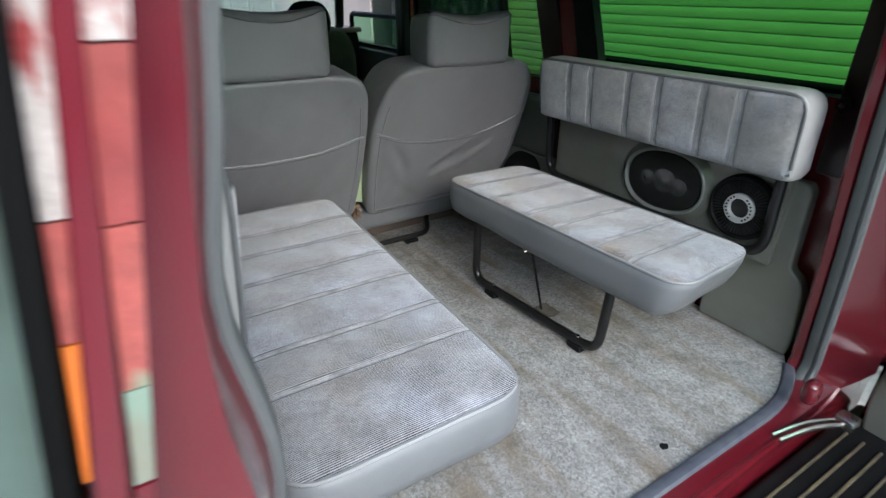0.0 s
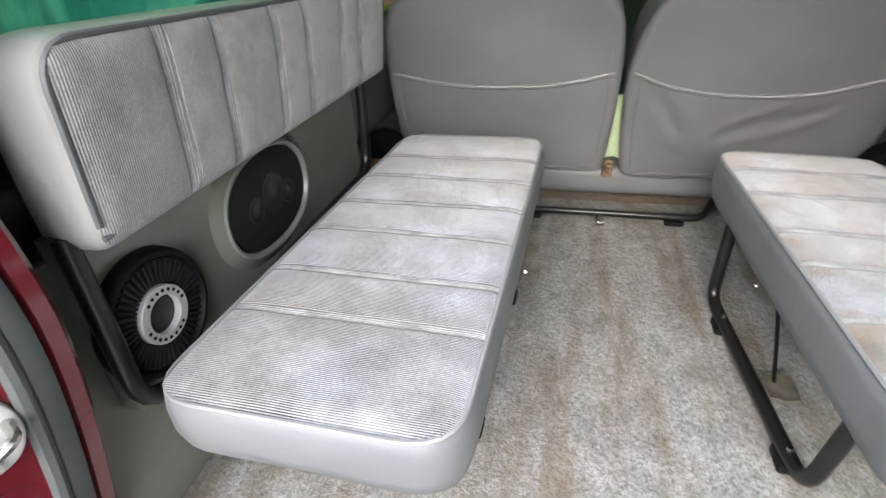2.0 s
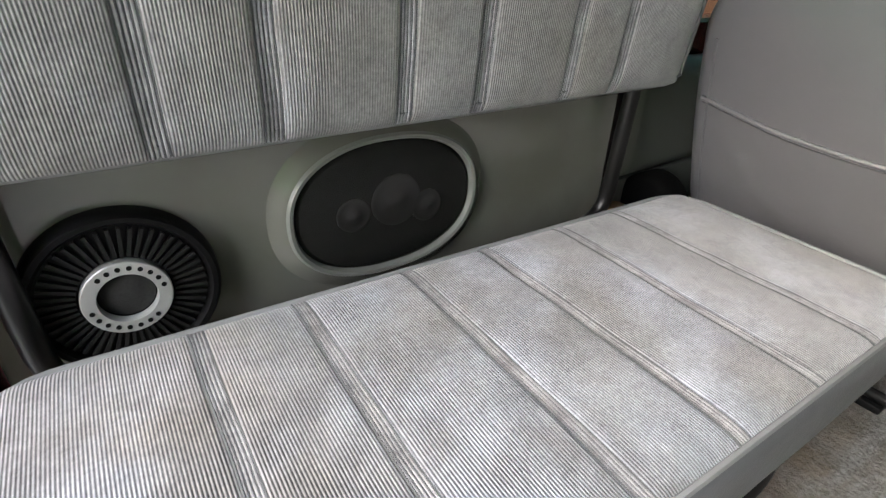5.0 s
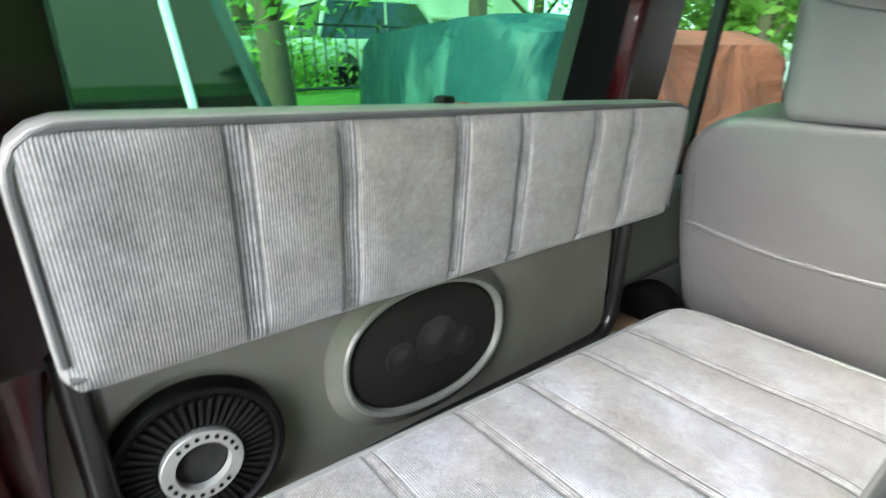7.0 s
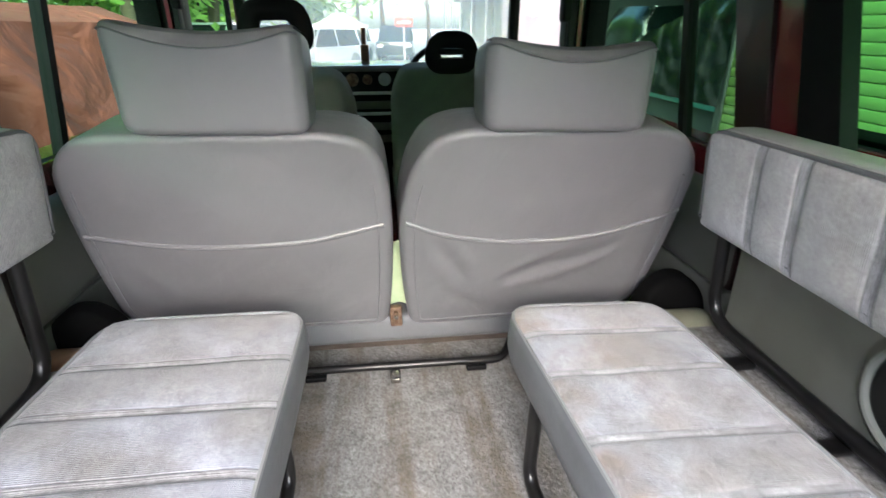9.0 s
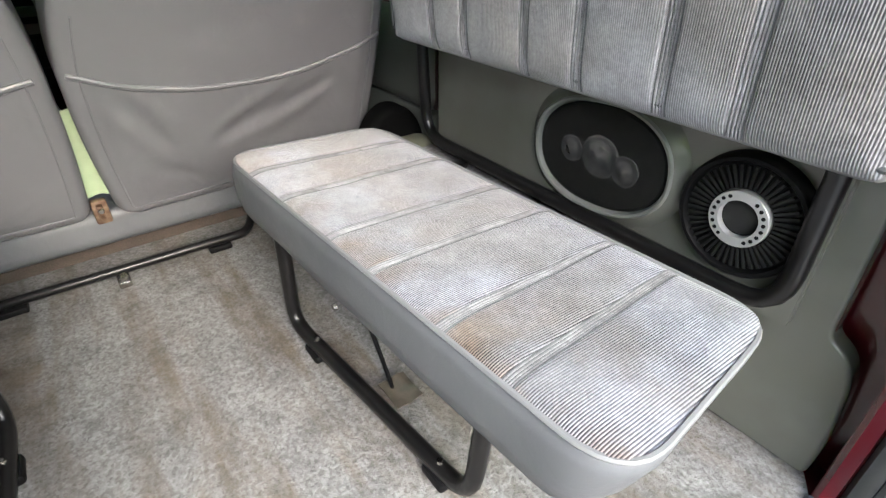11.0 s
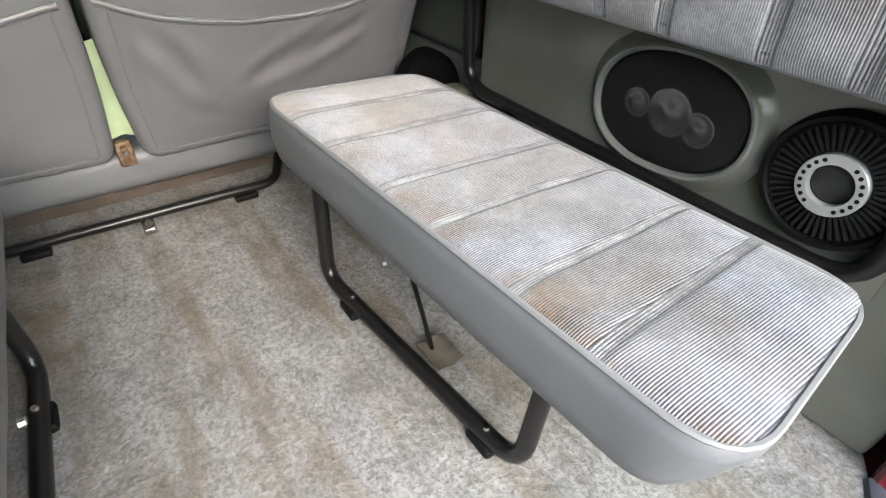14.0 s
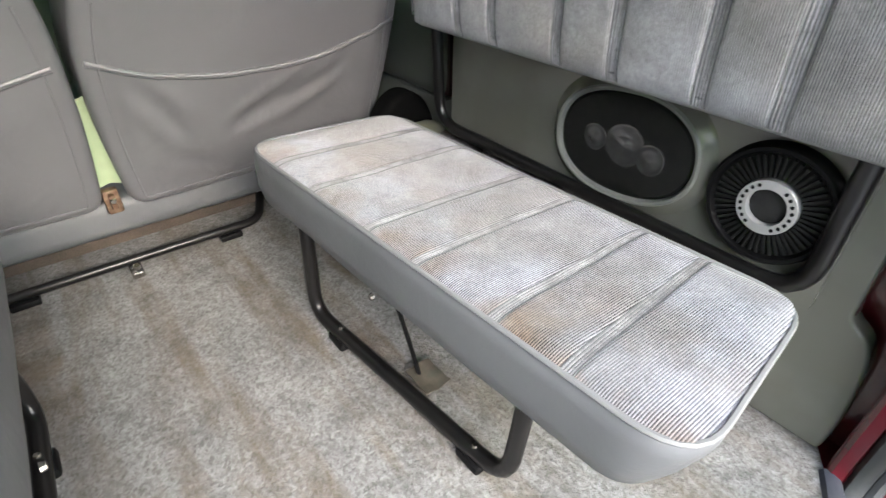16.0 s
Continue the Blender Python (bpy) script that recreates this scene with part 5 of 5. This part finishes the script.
SHUTTER_M = material("lime_green_shutter", (0.21, 0.3, 0.068), 0.5, second=(0.165, 0.245, 0.052), scale=3, mix=0.7)
FAR_WALL = material("weathered_render", (0.56, 0.56, 0.52), 0.85, second=(0.42, 0.43, 0.4), scale=1.2, mix=0.9)
PINK_WALL = material("pinkish_render", (0.6, 0.48, 0.46), 0.85, second=(0.5, 0.4, 0.38), scale=1.5, mix=0.7)
WHITE_CAR = material("white_car_paint", (0.7, 0.71, 0.72), 0.25, coat=0.5)
DARK_CAR = material("dark_car_paint", (0.03, 0.045, 0.05), 0.2, coat=0.6)
CAR_GLASS = material("dark_window", (0.06, 0.075, 0.08), 0.06, metal=0.5, second=(0.03, 0.04, 0.045))
SUV_GLASS = material("dark_reflecting_glass", (0.006, 0.009, 0.008), 0.05, coat=1.0, second=(0.01, 0.014, 0.012), crinkle=0.02, crinkle_scale=3)
SIGN_RED = material("sign_red", (0.45, 0.05, 0.04), 0.5)

bm = bmesh.new()
made = bmesh.ops.create_grid(bm, x_segments=40, y_segments=40, size=400)["verts"]
bmesh.ops.translate(bm, verts=made, vec=(0, 0, GROUND))
tagged(part("ground", bm, GROUND_M), "pale worn concrete yard", "ground", kind="structure")
bm = shell([[(x, y, z) for x, z in ((-5.0, GROUND - 0.1), (-5.0, GROUND + 0.1), (-6.2, 0.28), (-14.0, 0.42), (-14.0, GROUND - 0.1))] for y in (-9, 14)])
tagged(part("verge", bm, GRASS_M), "bright green grass bank beside the yard", "grass", kind="stuff")


def covered_car(name, x, y, mat, label, seed, sx=1.7, sy=3.9, h=1.55, tall=0.5, turn=0.0, crease=0.03):
    """A parked car under a tarpaulin: a draped box with folds."""
    n = 128
    root = thing(name, (x, y, GROUND), label, "covered car")
    secs = []
    for k in range(29):
        f = k / 28
        z = GROUND + 0.03 + h * f
        shrink = 1.0 if f < 0.5 else 1 - 0.16 * (f - 0.5) / 0.5
        if f > 0.93:
            shrink -= (f - 0.93) * 2.2
        ring = []
        for j in range(n):
            t = 2 * math.pi * j / n
            e = 0.32
            px = math.copysign(abs(math.cos(t)) ** e, math.cos(t)) * sx / 2
            py = math.copysign(abs(math.sin(t)) ** e, math.sin(t)) * sy / 2
            fold = 1 + 0.03 * (1 - f) * math.sin(9 * t + seed + 3 * f) + 0.03 * noise.noise(Vector((px * 1.5 + seed, py * 1.5, z * 1.5))) + crease * (1 - abs(math.sin(2.2 * py + 3.4 * z + 2.5 * noise.noise(Vector((px + seed, py * 1.3, z * 1.3)))))) ** 2
            qx, qy = px * shrink * fold, py * (shrink if f < 0.5 else 1 - tall * (f - 0.5)) * fold
            ring.append((x + qx * math.cos(turn) - qy * math.sin(turn), y + qx * math.sin(turn) + qy * math.cos(turn), z + 0.03 * noise.noise(Vector((px * 2, py * 2, seed)))))
        secs.append(ring)
    part("tarpaulin", shell(secs), mat, root)
    return root


covered_car("covered_car", -3.57, 2.96, TEAL, "parked vehicle under a teal tarpaulin", 3, crease=0.05, sx=3.4, sy=0.86, h=1.66, tall=0.2, turn=radians(-12))
covered_car("covered_car", -3.43, 4.38, BROWN, "parked vehicle under a red-brown tarpaulin", 8, crease=0.045, sx=3.4, sy=1.95, h=1.6, tall=0.2, turn=radians(-12))
DARK_TARP = material("dark_green_tarpaulin", (0.003, 0.007, 0.0055), 0.22, second=(0.006, 0.014, 0.011), scale=5, mix=0.8, spec=0.5, crinkle=0.9, crinkle_scale=4)
covered_car("covered_stall", 2.45, 4.75, DARK_TARP, "stall under a dark glossy tarpaulin inside the open shop", 5, sx=0.8, sy=0.9, h=1.6, tall=0.6, crease=0.08)


def parked_car(name, x, y, heading, paint, label, long=4.2, wide=1.7, high=1.6, pillars=None, mids=(-0.08,), base=GROUND, glass=None):
    root = thing(name, (x, y, base), label, "car", "parked cars")
    m = Matrix.Translation((x, y, base)) @ Matrix.Rotation(heading, 4, "Z")
    bm = bmesh.new()
    box(bm, (-wide / 2, -long / 2, 0.28), (wide / 2, long / 2, 0.28 + high * 0.38), 0.1, 3, m)
    part("body", bm, paint, root)
    lo, hi = 0.28 + high * 0.38, high
    low = [(-wide / 2 + 0.06, -long * 0.42), (wide / 2 - 0.06, -long * 0.42), (wide / 2 - 0.06, long * 0.25), (-wide / 2 + 0.06, long * 0.25)]
    top = [(-wide / 2 + 0.18, -long * 0.36), (wide / 2 - 0.18, -long * 0.36), (wide / 2 - 0.18, long * 0.12), (-wide / 2 + 0.18, long * 0.12)]
    part("cabin", shell([[m @ Vector((*p, lo - 0.02)) for p in low], [m @ Vector((*p, hi - 0.06)) for p in top]]), glass or CAR_GLASS, root, "glazed cabin", smooth=False)
    bm = bmesh.new()
    box(bm, (-wide / 2 + 0.16, -long * 0.37, hi - 0.06), (wide / 2 - 0.16, long * 0.13, hi), 0.025, 2, m)
    part("roof", bm, pillars or paint, root)
    for px, py in ((-1, -1), (1, -1), (1, 1), (-1, 1)):
        a = (px * (wide / 2 - 0.06), -long * 0.42 if py < 0 else long * 0.25)
        b = (px * (wide / 2 - 0.18), -long * 0.36 if py < 0 else long * 0.12)
        part("pillar", tube([m @ Vector((*a, lo - 0.02)), m @ Vector((*b, hi - 0.04))], 0.04, 6), paint, root)
    for sx in (-1, 1):
        for f in mids:
            part("middle_pillar", tube([m @ Vector((sx * (wide / 2 - 0.05), long * f, lo - 0.02)), m @ Vector((sx * (wide / 2 - 0.17), long * (f + 0.015), hi - 0.04))], 0.024, 6), pillars or paint, root)
        for sy in (-0.31, 0.31):
            bm = bmesh.new()
            made = bmesh.ops.create_cone(bm, cap_ends=True, segments=20, radius1=0.32, radius2=0.32, depth=0.2)["verts"]
            bmesh.ops.transform(bm, matrix=m @ Matrix.Translation((sx * (wide / 2 - 0.1), sy * long, 0.32)) @ Matrix.Rotation(radians(90), 4, "Y"), verts=made)
            part("wheel", bm, BLACK, root)
        bm = bmesh.new()
        box(bm, (sx * (wide / 2 - 0.2) - 0.14, long / 2 - 0.03, 0.6), (sx * (wide / 2 - 0.2) + 0.14, long / 2 + 0.01, 0.74), 0.02, 2, m)
        part("headlight", bm, SILVER, root)
    return root


parked_car("parked_car", -3.9, -0.5, radians(180), DARK_CAR, "dark parked off-road car with pale pillars beside the verge", high=1.85, pillars=WHITE_CAR, mids=(-0.315, -0.17), glass=SUV_GLASS)
parked_car("parked_car", -4.2, 15.5, radians(160), WHITE_CAR, "white parked car at the roadside")
parked_car("parked_car", -2.2, 19.5, radians(150), WHITE_CAR, "white parked car at the roadside")
parked_car("parked_car", -1.5, 24.5, radians(165), WHITE_CAR, "white parked car at the roadside")
parked_car("parked_car", 0.9, 27.5, radians(175), DARK_CAR, "dark parked car at the roadside")
parked_car("parked_car", -6.0, 22.0, radians(170), DARK_CAR, "dark parked car at the roadside")


def tree(x, y, h, seed, crown_r, label="leafy street tree with a dark trunk", leaves=1500, size=1.0):
    rnd = random.Random(seed)
    root = thing("tree", (x, y, GROUND), label, "tree", "trees")
    bm = bmesh.new()
    tips = []
    base = Vector((x, y, GROUND))
    top = base + Vector((rnd.uniform(-0.4, 0.4), rnd.uniform(-0.4, 0.4), h * 0.55))
    path = [base.lerp(top, k / 6) + Vector((0.06 * math.sin(k + seed), 0.06 * math.cos(k * 1.3 + seed), 0)) for k in range(7)]

    def taper(pts, r0, r1):
        rings = []
        for i, p in enumerate(pts):
            r = r0 + (r1 - r0) * i / (len(pts) - 1)
            rings.append([p + Vector((r * math.cos(t), r * math.sin(t), 0)) for t in [2 * math.pi * k / 9 for k in range(9)]])
        shell(rings, bm)

    taper(path, 0.19, 0.1)
    for k in range(9):
        a = rnd.uniform(0, 6.28)
        s = path[rnd.randint(3, 6)]
        e = s + Vector((math.cos(a) * crown_r * rnd.uniform(0.4, 0.9), math.sin(a) * crown_r * rnd.uniform(0.4, 0.9), h * rnd.uniform(0.1, 0.4)))
        taper([s, s.lerp(e, 0.5) + Vector((0, 0, 0.2)), e], 0.07, 0.02)
        tips += [e, s.lerp(e, 0.6)]
    part("trunk", bm, BARK_M, root)
    verts, faces = [], []
    clumps = tips + [top + Vector((rnd.gauss(0, crown_r * 0.45), rnd.gauss(0, crown_r * 0.45), rnd.uniform(0, h * 0.42))) for _ in range(22)]
    for k in range(leaves):
        c = rnd.choice(clumps)
        p = c + Vector((rnd.gauss(0, 0.42), rnd.gauss(0, 0.42), rnd.gauss(0, 0.3))) * min(size, 1.6)
        q = Euler((rnd.uniform(-1, 1), rnd.uniform(-1, 1), rnd.uniform(0, 6.28))).to_matrix()
        s = rnd.uniform(0.045, 0.1) * size
        n = len(verts)
        verts += [p + q @ Vector(v) * s for v in ((-1, 0, 0), (0, -0.45, 0.12), (1, 0, 0), (0, 0.45, 0.12))]
        faces.append((n, n + 1, n + 2, n + 3))
    me = bpy.data.meshes.new("crown")
    me.from_pydata([tuple(v) for v in verts], [], faces)
    me.materials.append(LEAF_M if size < 2 else FAR_LEAF_M)
    ob = new("crown", me)
    ob.parent = root
    ob.matrix_parent_inverse = Matrix.Translation(-root.location)


for k, (x, y, h, r) in enumerate([(-6.5, -1.2, 7, 2.4), (-5.6, 2.2, 6.5, 2.2), (-6.2, 5.6, 7.5, 2.6), (-8.5, 9.5, 8, 3), (-10, 3.5, 8, 3), (-9.5, -4.5, 8, 3), (-5.0, 12.0, 6, 2.2), (-7.5, 25, 9, 3.6), (-3.2, 30, 9, 3.6), (-12, 18, 9, 4), (0.5, 36, 10, 4), (-4.5, 16, 7, 2.8), (-9, 14, 8, 3), (-1.5, 42, 10, 5), (4, 44, 10, 5), (-6, 40, 10, 5), (-12, 32, 10, 5), (-6, 21, 4.6, 2.4), (-3.2, 25, 4.6, 2.4), (-8.5, 17, 4.6, 2.6), (8, -1.5, 8.5, 3), (8.5, 3.5, 8, 3)]):
    tree(x, y, h, 11 + k, r, leaves=8000 if y < 10 else 4200, size=1.0 if y < 10 else 2.2)

# pale buildings beyond the verge, with windows and balconies
def building(name, x0, x1, y0, y1, storeys, face, mat, label):
    root = thing(name, ((x0 + x1) / 2, (y0 + y1) / 2, GROUND), label, "building")
    h = 3.1 * storeys
    part("wall", boxes(((x0, y0, GROUND), (x1, y1, GROUND + h))), mat, root, smooth=False)
    part("roof", boxes(((x0 - 0.3, y0 - 0.3, GROUND + h), (x1 + 0.3, y1 + 0.3, GROUND + h + 0.25)), bevel=0.03), mat, root)
    xf = x1 if face > 0 else x0
    for s in range(storeys):
        n = max(2, int((y1 - y0) / 2.6))
        for k in range(n):
            yc = y0 + (k + 0.5) * (y1 - y0) / n
            z = GROUND + 3.1 * s + 1.0
            xx = xf + face * 0.03
            w = part("window", boxes(((min(xf + face * 0.002, xx), yc - 0.6, z), (max(xf + face * 0.002, xx), yc + 0.6, z + 1.3)), bevel=0.008), WALL_M, root, "window with a pale frame")
            part("pane", boxes(((min(xx + face * 0.003, xx + face * 0.01), yc - 0.52, z + 0.07), (max(xx + face * 0.003, xx + face * 0.01), yc + 0.52, z + 1.22))), CAR_GLASS, w, smooth=False)
        part("ledge", boxes(((min(xf, xf + face * 0.35), y0, GROUND + 3.1 * s + 2.8), (max(xf, xf + face * 0.35), y1, GROUND + 3.1 * s + 2.95)), bevel=0.02), WALL_M, root)


building("apartment_house", -22, -15, -14, 16, 3, 1, FAR_WALL, "pale rendered apartment house behind the trees")
building("shop_house", 5.0, 12, 9.0, 34, 2, -1, WALL_M, "pale shop house along the street")

IRON = material("dark_iron", (0.03, 0.04, 0.035), 0.5, second=(0.05, 0.05, 0.045), scale=20)
fence = thing("fence", (-6.4, 3, GROUND), "dark thin-barred iron railing along the verge", "fence")
for y in range(-4, 14, 2):
    part("post", tube([(-6.4, y, GROUND), (-6.4, y, GROUND + 2.0)], 0.03, 8), IRON if y != 2 else WHITE_CAR, fence)
for z in (1.15, 1.9):
    part("rail", tube([(-6.4, -4, GROUND + z), (-6.4, 12, GROUND + z)], 0.02, 6), IRON, fence)
for k in range(1, 107):
    if k % 13:
        part("bar", tube([(-6.4, -4 + 0.15 * k, GROUND + 1.15), (-6.4, -4 + 0.15 * k, GROUND + 1.9)], 0.01, 5), IRON, fence)


def shrub(x, y, w, seed):
    """A clump of many small leaves on thin stems."""
    rnd = random.Random(seed)
    root = thing("shrub", (x, y, GROUND + 0.9), "leafy green shrub on the verge", "shrub", "shrubs")
    bm = bmesh.new()
    verts, faces = [], []
    for k in range(7):
        a = rnd.uniform(0, 6.28)
        tube([(x, y, GROUND + 0.8), (x + 0.3 * w * math.cos(a), y + 0.3 * w * math.sin(a), GROUND + 0.9 + rnd.uniform(0.6, 1.1))], 0.018, 5, bm=bm)
    part("stem", bm, BARK_M, root)
    for k in range(1100):
        p = Vector((x + rnd.gauss(0, w * 0.4), y + rnd.gauss(0, w * 0.4), GROUND + 1.0 + abs(rnd.gauss(0.4, 0.3))))
        q = Euler((rnd.uniform(-1, 1), rnd.uniform(-1, 1), rnd.uniform(0, 6.28))).to_matrix()
        n, s = len(verts), rnd.uniform(0.05, 0.1)
        verts += [p + q @ Vector(v) * s for v in ((-1, 0, 0), (0, -0.45, 0.12), (1, 0, 0), (0, 0.45, 0.12))]
        faces.append((n, n + 1, n + 2, n + 3))
    me = bpy.data.meshes.new("foliage")
    me.from_pydata([tuple(v) for v in verts], [], faces)
    me.materials.append(LEAF_M)
    ob = new("foliage", me)
    ob.parent = root
    ob.matrix_parent_inverse = Matrix.Translation(-root.location)


for k, (x, y) in enumerate([(-8.2, -4), (-8.6, 0.0), (-8.9, 3.6), (-8.3, 8.6), (-7.3, 9), (-6.6, 8.5), (-6.2, 10.5)]):
    shrub(x, y, 1.3, 40 + k)
parked_car("parked_car", -10.0, 1.6, radians(4), WHITE_CAR, "white parked car behind the railing", base=0.35)
parked_car("parked_car", -10.2, 6.4, radians(-3), WHITE_CAR, "white parked car behind the railing", base=0.35)
parked_car("parked_car", -10.1, -3.4, radians(0), WHITE_CAR, "white parked car behind the railing", base=0.35)
awn = thing("awning", (4.6, 20, 2.2), "long dark awning along the shop house", "awning")
part("sheet", shell([[(5.0, 9, 2.5), (5.0, 34, 2.5), (3.6, 34, 2.0), (3.6, 9, 2.0)], [(5.0, 9, 2.55), (5.0, 34, 2.55), (3.6, 34, 2.05), (3.6, 9, 2.05)]]), DARK_TARP, awn, smooth=False)
for y in range(10, 34, 3):
    part("pole", tube([(3.7, y, GROUND), (3.7, y, 2.02)], 0.03, 6), SILVER, awn)

# roller shutter close beside the vehicle
shut = thing("roller_shutter", (1.95, 0.8, GROUND), "lime green slatted roller shutter in a shop front", "shutter")
for k in range(54):
    z = GROUND + 0.02 + 0.05 * k
    bm = bmesh.new()
    box(bm, (1.94, -2.6, z), (1.965, 2.9, z + 0.0485), 0.008, 2)
    part("slat", bm, SHUTTER_M, shut)
for k, y in enumerate((-2.66, 2.93)):
    bm = bmesh.new()
    box(bm, (1.93, y - 0.029, GROUND), (1.99, y + 0.029, 2.1), 0.01)
    part("post", bm, IRON if k else SHUTTER_M, shut)
bm = boxes(((2.0, -3.2, GROUND), (5.0, 2.95, 3.4)), ((2.0, 5.4, GROUND), (5.0, 9, 3.4)), ((2.0, 2.951, 1.9), (5.0, 5.399, 3.4)), ((4.9, 2.951, GROUND), (5.0, 5.399, 1.899)))
tagged(part("shop_wall", bm, PINK_WALL, smooth=False), "pinkish pale rendered shop wall beside the vehicle", "building", kind="structure")
sign = thing("street_sign", (0.75, 16, GROUND), "red street sign on a thin post", "sign")
part("post", tube([(0.75, 16, GROUND), (0.75, 16, 1.03)], 0.03, 8), SILVER, sign)
part("board", boxes(((0.5, 15.92, 0.8), (1.0, 15.95, 1.04)), bevel=0.01), SIGN_RED, sign)
part("lettering", boxes(((0.56, 15.905, 0.88), (0.94, 15.918, 0.95))), WALL_M, sign, "pale unreadable lettering bar", smooth=False)

bm = boxes(((-12, -14, GROUND), (2.0, -9, 3.6)))
tagged(part("yard_wall", bm, WALL_M, smooth=False), "pale rendered wall closing the yard behind", "wall", kind="structure")

# tent and low shop fronts at the street's end
tent = thing("market_tent", (-1.1, 18, GROUND), "white canvas market tent at the roadside", "tent")
for x, y in ((-1.9, 17.2), (-0.4, 17.2), (-1.9, 18.8), (-0.4, 18.8)):
    part("pole", tube([(x, y, GROUND), (x, y, 0.75)], 0.03, 6), SILVER, tent)
part("canopy", shell([[(-2.0, 17.1, 0.74), (-0.3, 17.1, 0.74), (-0.3, 18.9, 0.74), (-2.0, 18.9, 0.74)], [(-2.0, 17.1, 0.8), (-0.3, 17.1, 0.8), (-0.3, 18.9, 0.8), (-2.0, 18.9, 0.8)], [(-1.3, 17.8, 1.2), (-1.0, 17.8, 1.2), (-1.0, 18.2, 1.2), (-1.3, 18.2, 1.2)]]), WHITE_CAR, tent, smooth=False)

# unseen sheet, added to keep sky light off the open shop
roof = thing("shade_sheet", (2.6, 3.5, 2.3), "unseen dark sheet added above the shop front to shade it", "roof")
part("sheet", shell([[(5.0, 2.5, 2.7), (5.0, 4.6, 2.7), (1.0, 4.6, 2.0), (1.0, 2.5, 2.0)], [(5.0, 2.5, 2.74), (5.0, 4.6, 2.74), (1.0, 4.6, 2.04), (1.0, 2.5, 2.04)]]), DARK_TARP, roof, smooth=False)

globe = thing("wall_lamp", (1.9, 6.6, 0.9), "lit round white lamp on the pinkish shop wall", "lamp")
GLOW = bpy.data.materials.new("lamp_glow")
GLOW.use_nodes = True
GLOW.node_tree.nodes["Principled BSDF"].inputs["Emission Color"].default_value = (1.0, 0.95, 0.9, 1)
GLOW.node_tree.nodes["Principled BSDF"].inputs["Emission Strength"].default_value = 2.5
bm = bmesh.new()
made = bmesh.ops.create_uvsphere(bm, u_segments=20, v_segments=12, radius=0.11)["verts"]
bmesh.ops.translate(bm, verts=made, vec=(1.84, 6.6, 1.02))
part("globe", bm, GLOW, globe, "glowing white globe")
part("arm", tube([(2.0, 6.6, 1.02), (1.94, 6.6, 1.02)], 0.02, 8), SILVER, globe)

# rolled shutters along the shop house
BEIGE = material("beige_shutter", (0.5, 0.47, 0.4), 0.6, second=(0.4, 0.38, 0.32), scale=3)
for y in (10.5, 15, 19.5, 24, 28.5):
    rs = thing("shop_shutter", (4.97, y + 1.9, GROUND), "pale beige slatted shop shutter", "shutter", "shop shutters")
    for k in range(13):
        bm = bmesh.new()
        box(bm, (4.93, y, GROUND + 0.02 + 0.19 * k), (4.975, y + 3.8, GROUND + 0.19 + 0.19 * k), 0.02, 2)
        part("slat", bm, BEIGE, rs)

# the gloom of the open shop is put into this dark colour
INSIDE = material("shop_interior_shade", (0.035, 0.045, 0.04), 0.6, second=(0.02, 0.025, 0.022), scale=3)
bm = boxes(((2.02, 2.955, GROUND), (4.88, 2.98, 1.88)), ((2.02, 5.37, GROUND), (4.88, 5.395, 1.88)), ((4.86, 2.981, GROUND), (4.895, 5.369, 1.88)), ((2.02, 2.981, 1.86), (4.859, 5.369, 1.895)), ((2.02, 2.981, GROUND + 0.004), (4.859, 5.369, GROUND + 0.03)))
tagged(part("shop_lining", bm, INSIDE, smooth=False), "lining of the open shop, coloured dark for its unlit depth", "room", kind="structure")
counter = thing("shop_counter", (2.1, 3.9, GROUND), "shop counter with a shade-dark body and a teal worktop", "counter")
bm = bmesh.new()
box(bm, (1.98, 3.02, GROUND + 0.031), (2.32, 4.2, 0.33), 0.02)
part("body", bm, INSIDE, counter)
bm = bmesh.new()
box(bm, (1.95, 3.0, 0.331), (2.34, 4.23, 0.365), 0.008)
part("worktop", bm, material("teal_laminate", (0.1, 0.42, 0.4), 0.4, second=(0.08, 0.34, 0.33)), counter, "teal worktop edge")
drape = thing("hanging_tarpaulin", (1.89, 3.4, 0.37), "dark glossy tarpaulin draped along the shop counter", "tarpaulin")
bm = bmesh.new()
rows = []
for j in range(41):
    u = j / 40
    line = []
    for k in range(21):
        f = k / 20
        y = 2.9 + 1.15 * u - 0.03 * f
        z = 0.372 + f * (0.64 - 0.3 * u + 0.05 * noise.noise(Vector((y * 4, 0, 3))))
        x = 1.905 - 0.03 * abs(noise.noise(Vector((y * 5 + z * 3, z * 2, 1)))) + 0.02 * noise.noise(Vector((y * 12, z * 9, 5))) + 0.06 * max(0, f - 0.8)
        line.append(bm.verts.new((x, y, z)))
    rows.append(line)
for a, b in zip(rows, rows[1:]):
    for k in range(20):
        bm.faces.new((a[k], a[k + 1], b[k + 1], b[k]))
bmesh.ops.solidify(bm, geom=bm.faces[:], thickness=0.004)
part("sheet", bm, DARK_TARP, drape)
for x, y, z in ((2.12, 5.28, 1.16), (2.69, 5.28, 1.13)):
    bulb = thing("shop_bulb", (x, y, z), "small lit bulb on the wall of the open shop", "bulb", "shop bulbs")
    bm = bmesh.new()
    made = bmesh.ops.create_uvsphere(bm, u_segments=12, v_segments=8, radius=0.022)["verts"]
    bmesh.ops.translate(bm, verts=made, vec=(x, y, z))
    part("globe", bm, GLOW, bulb, "glowing globe")
    part("socket", tube([(x, y + 0.02, z), (x, 5.372, z)], 0.012, 8), BLACK, bulb)
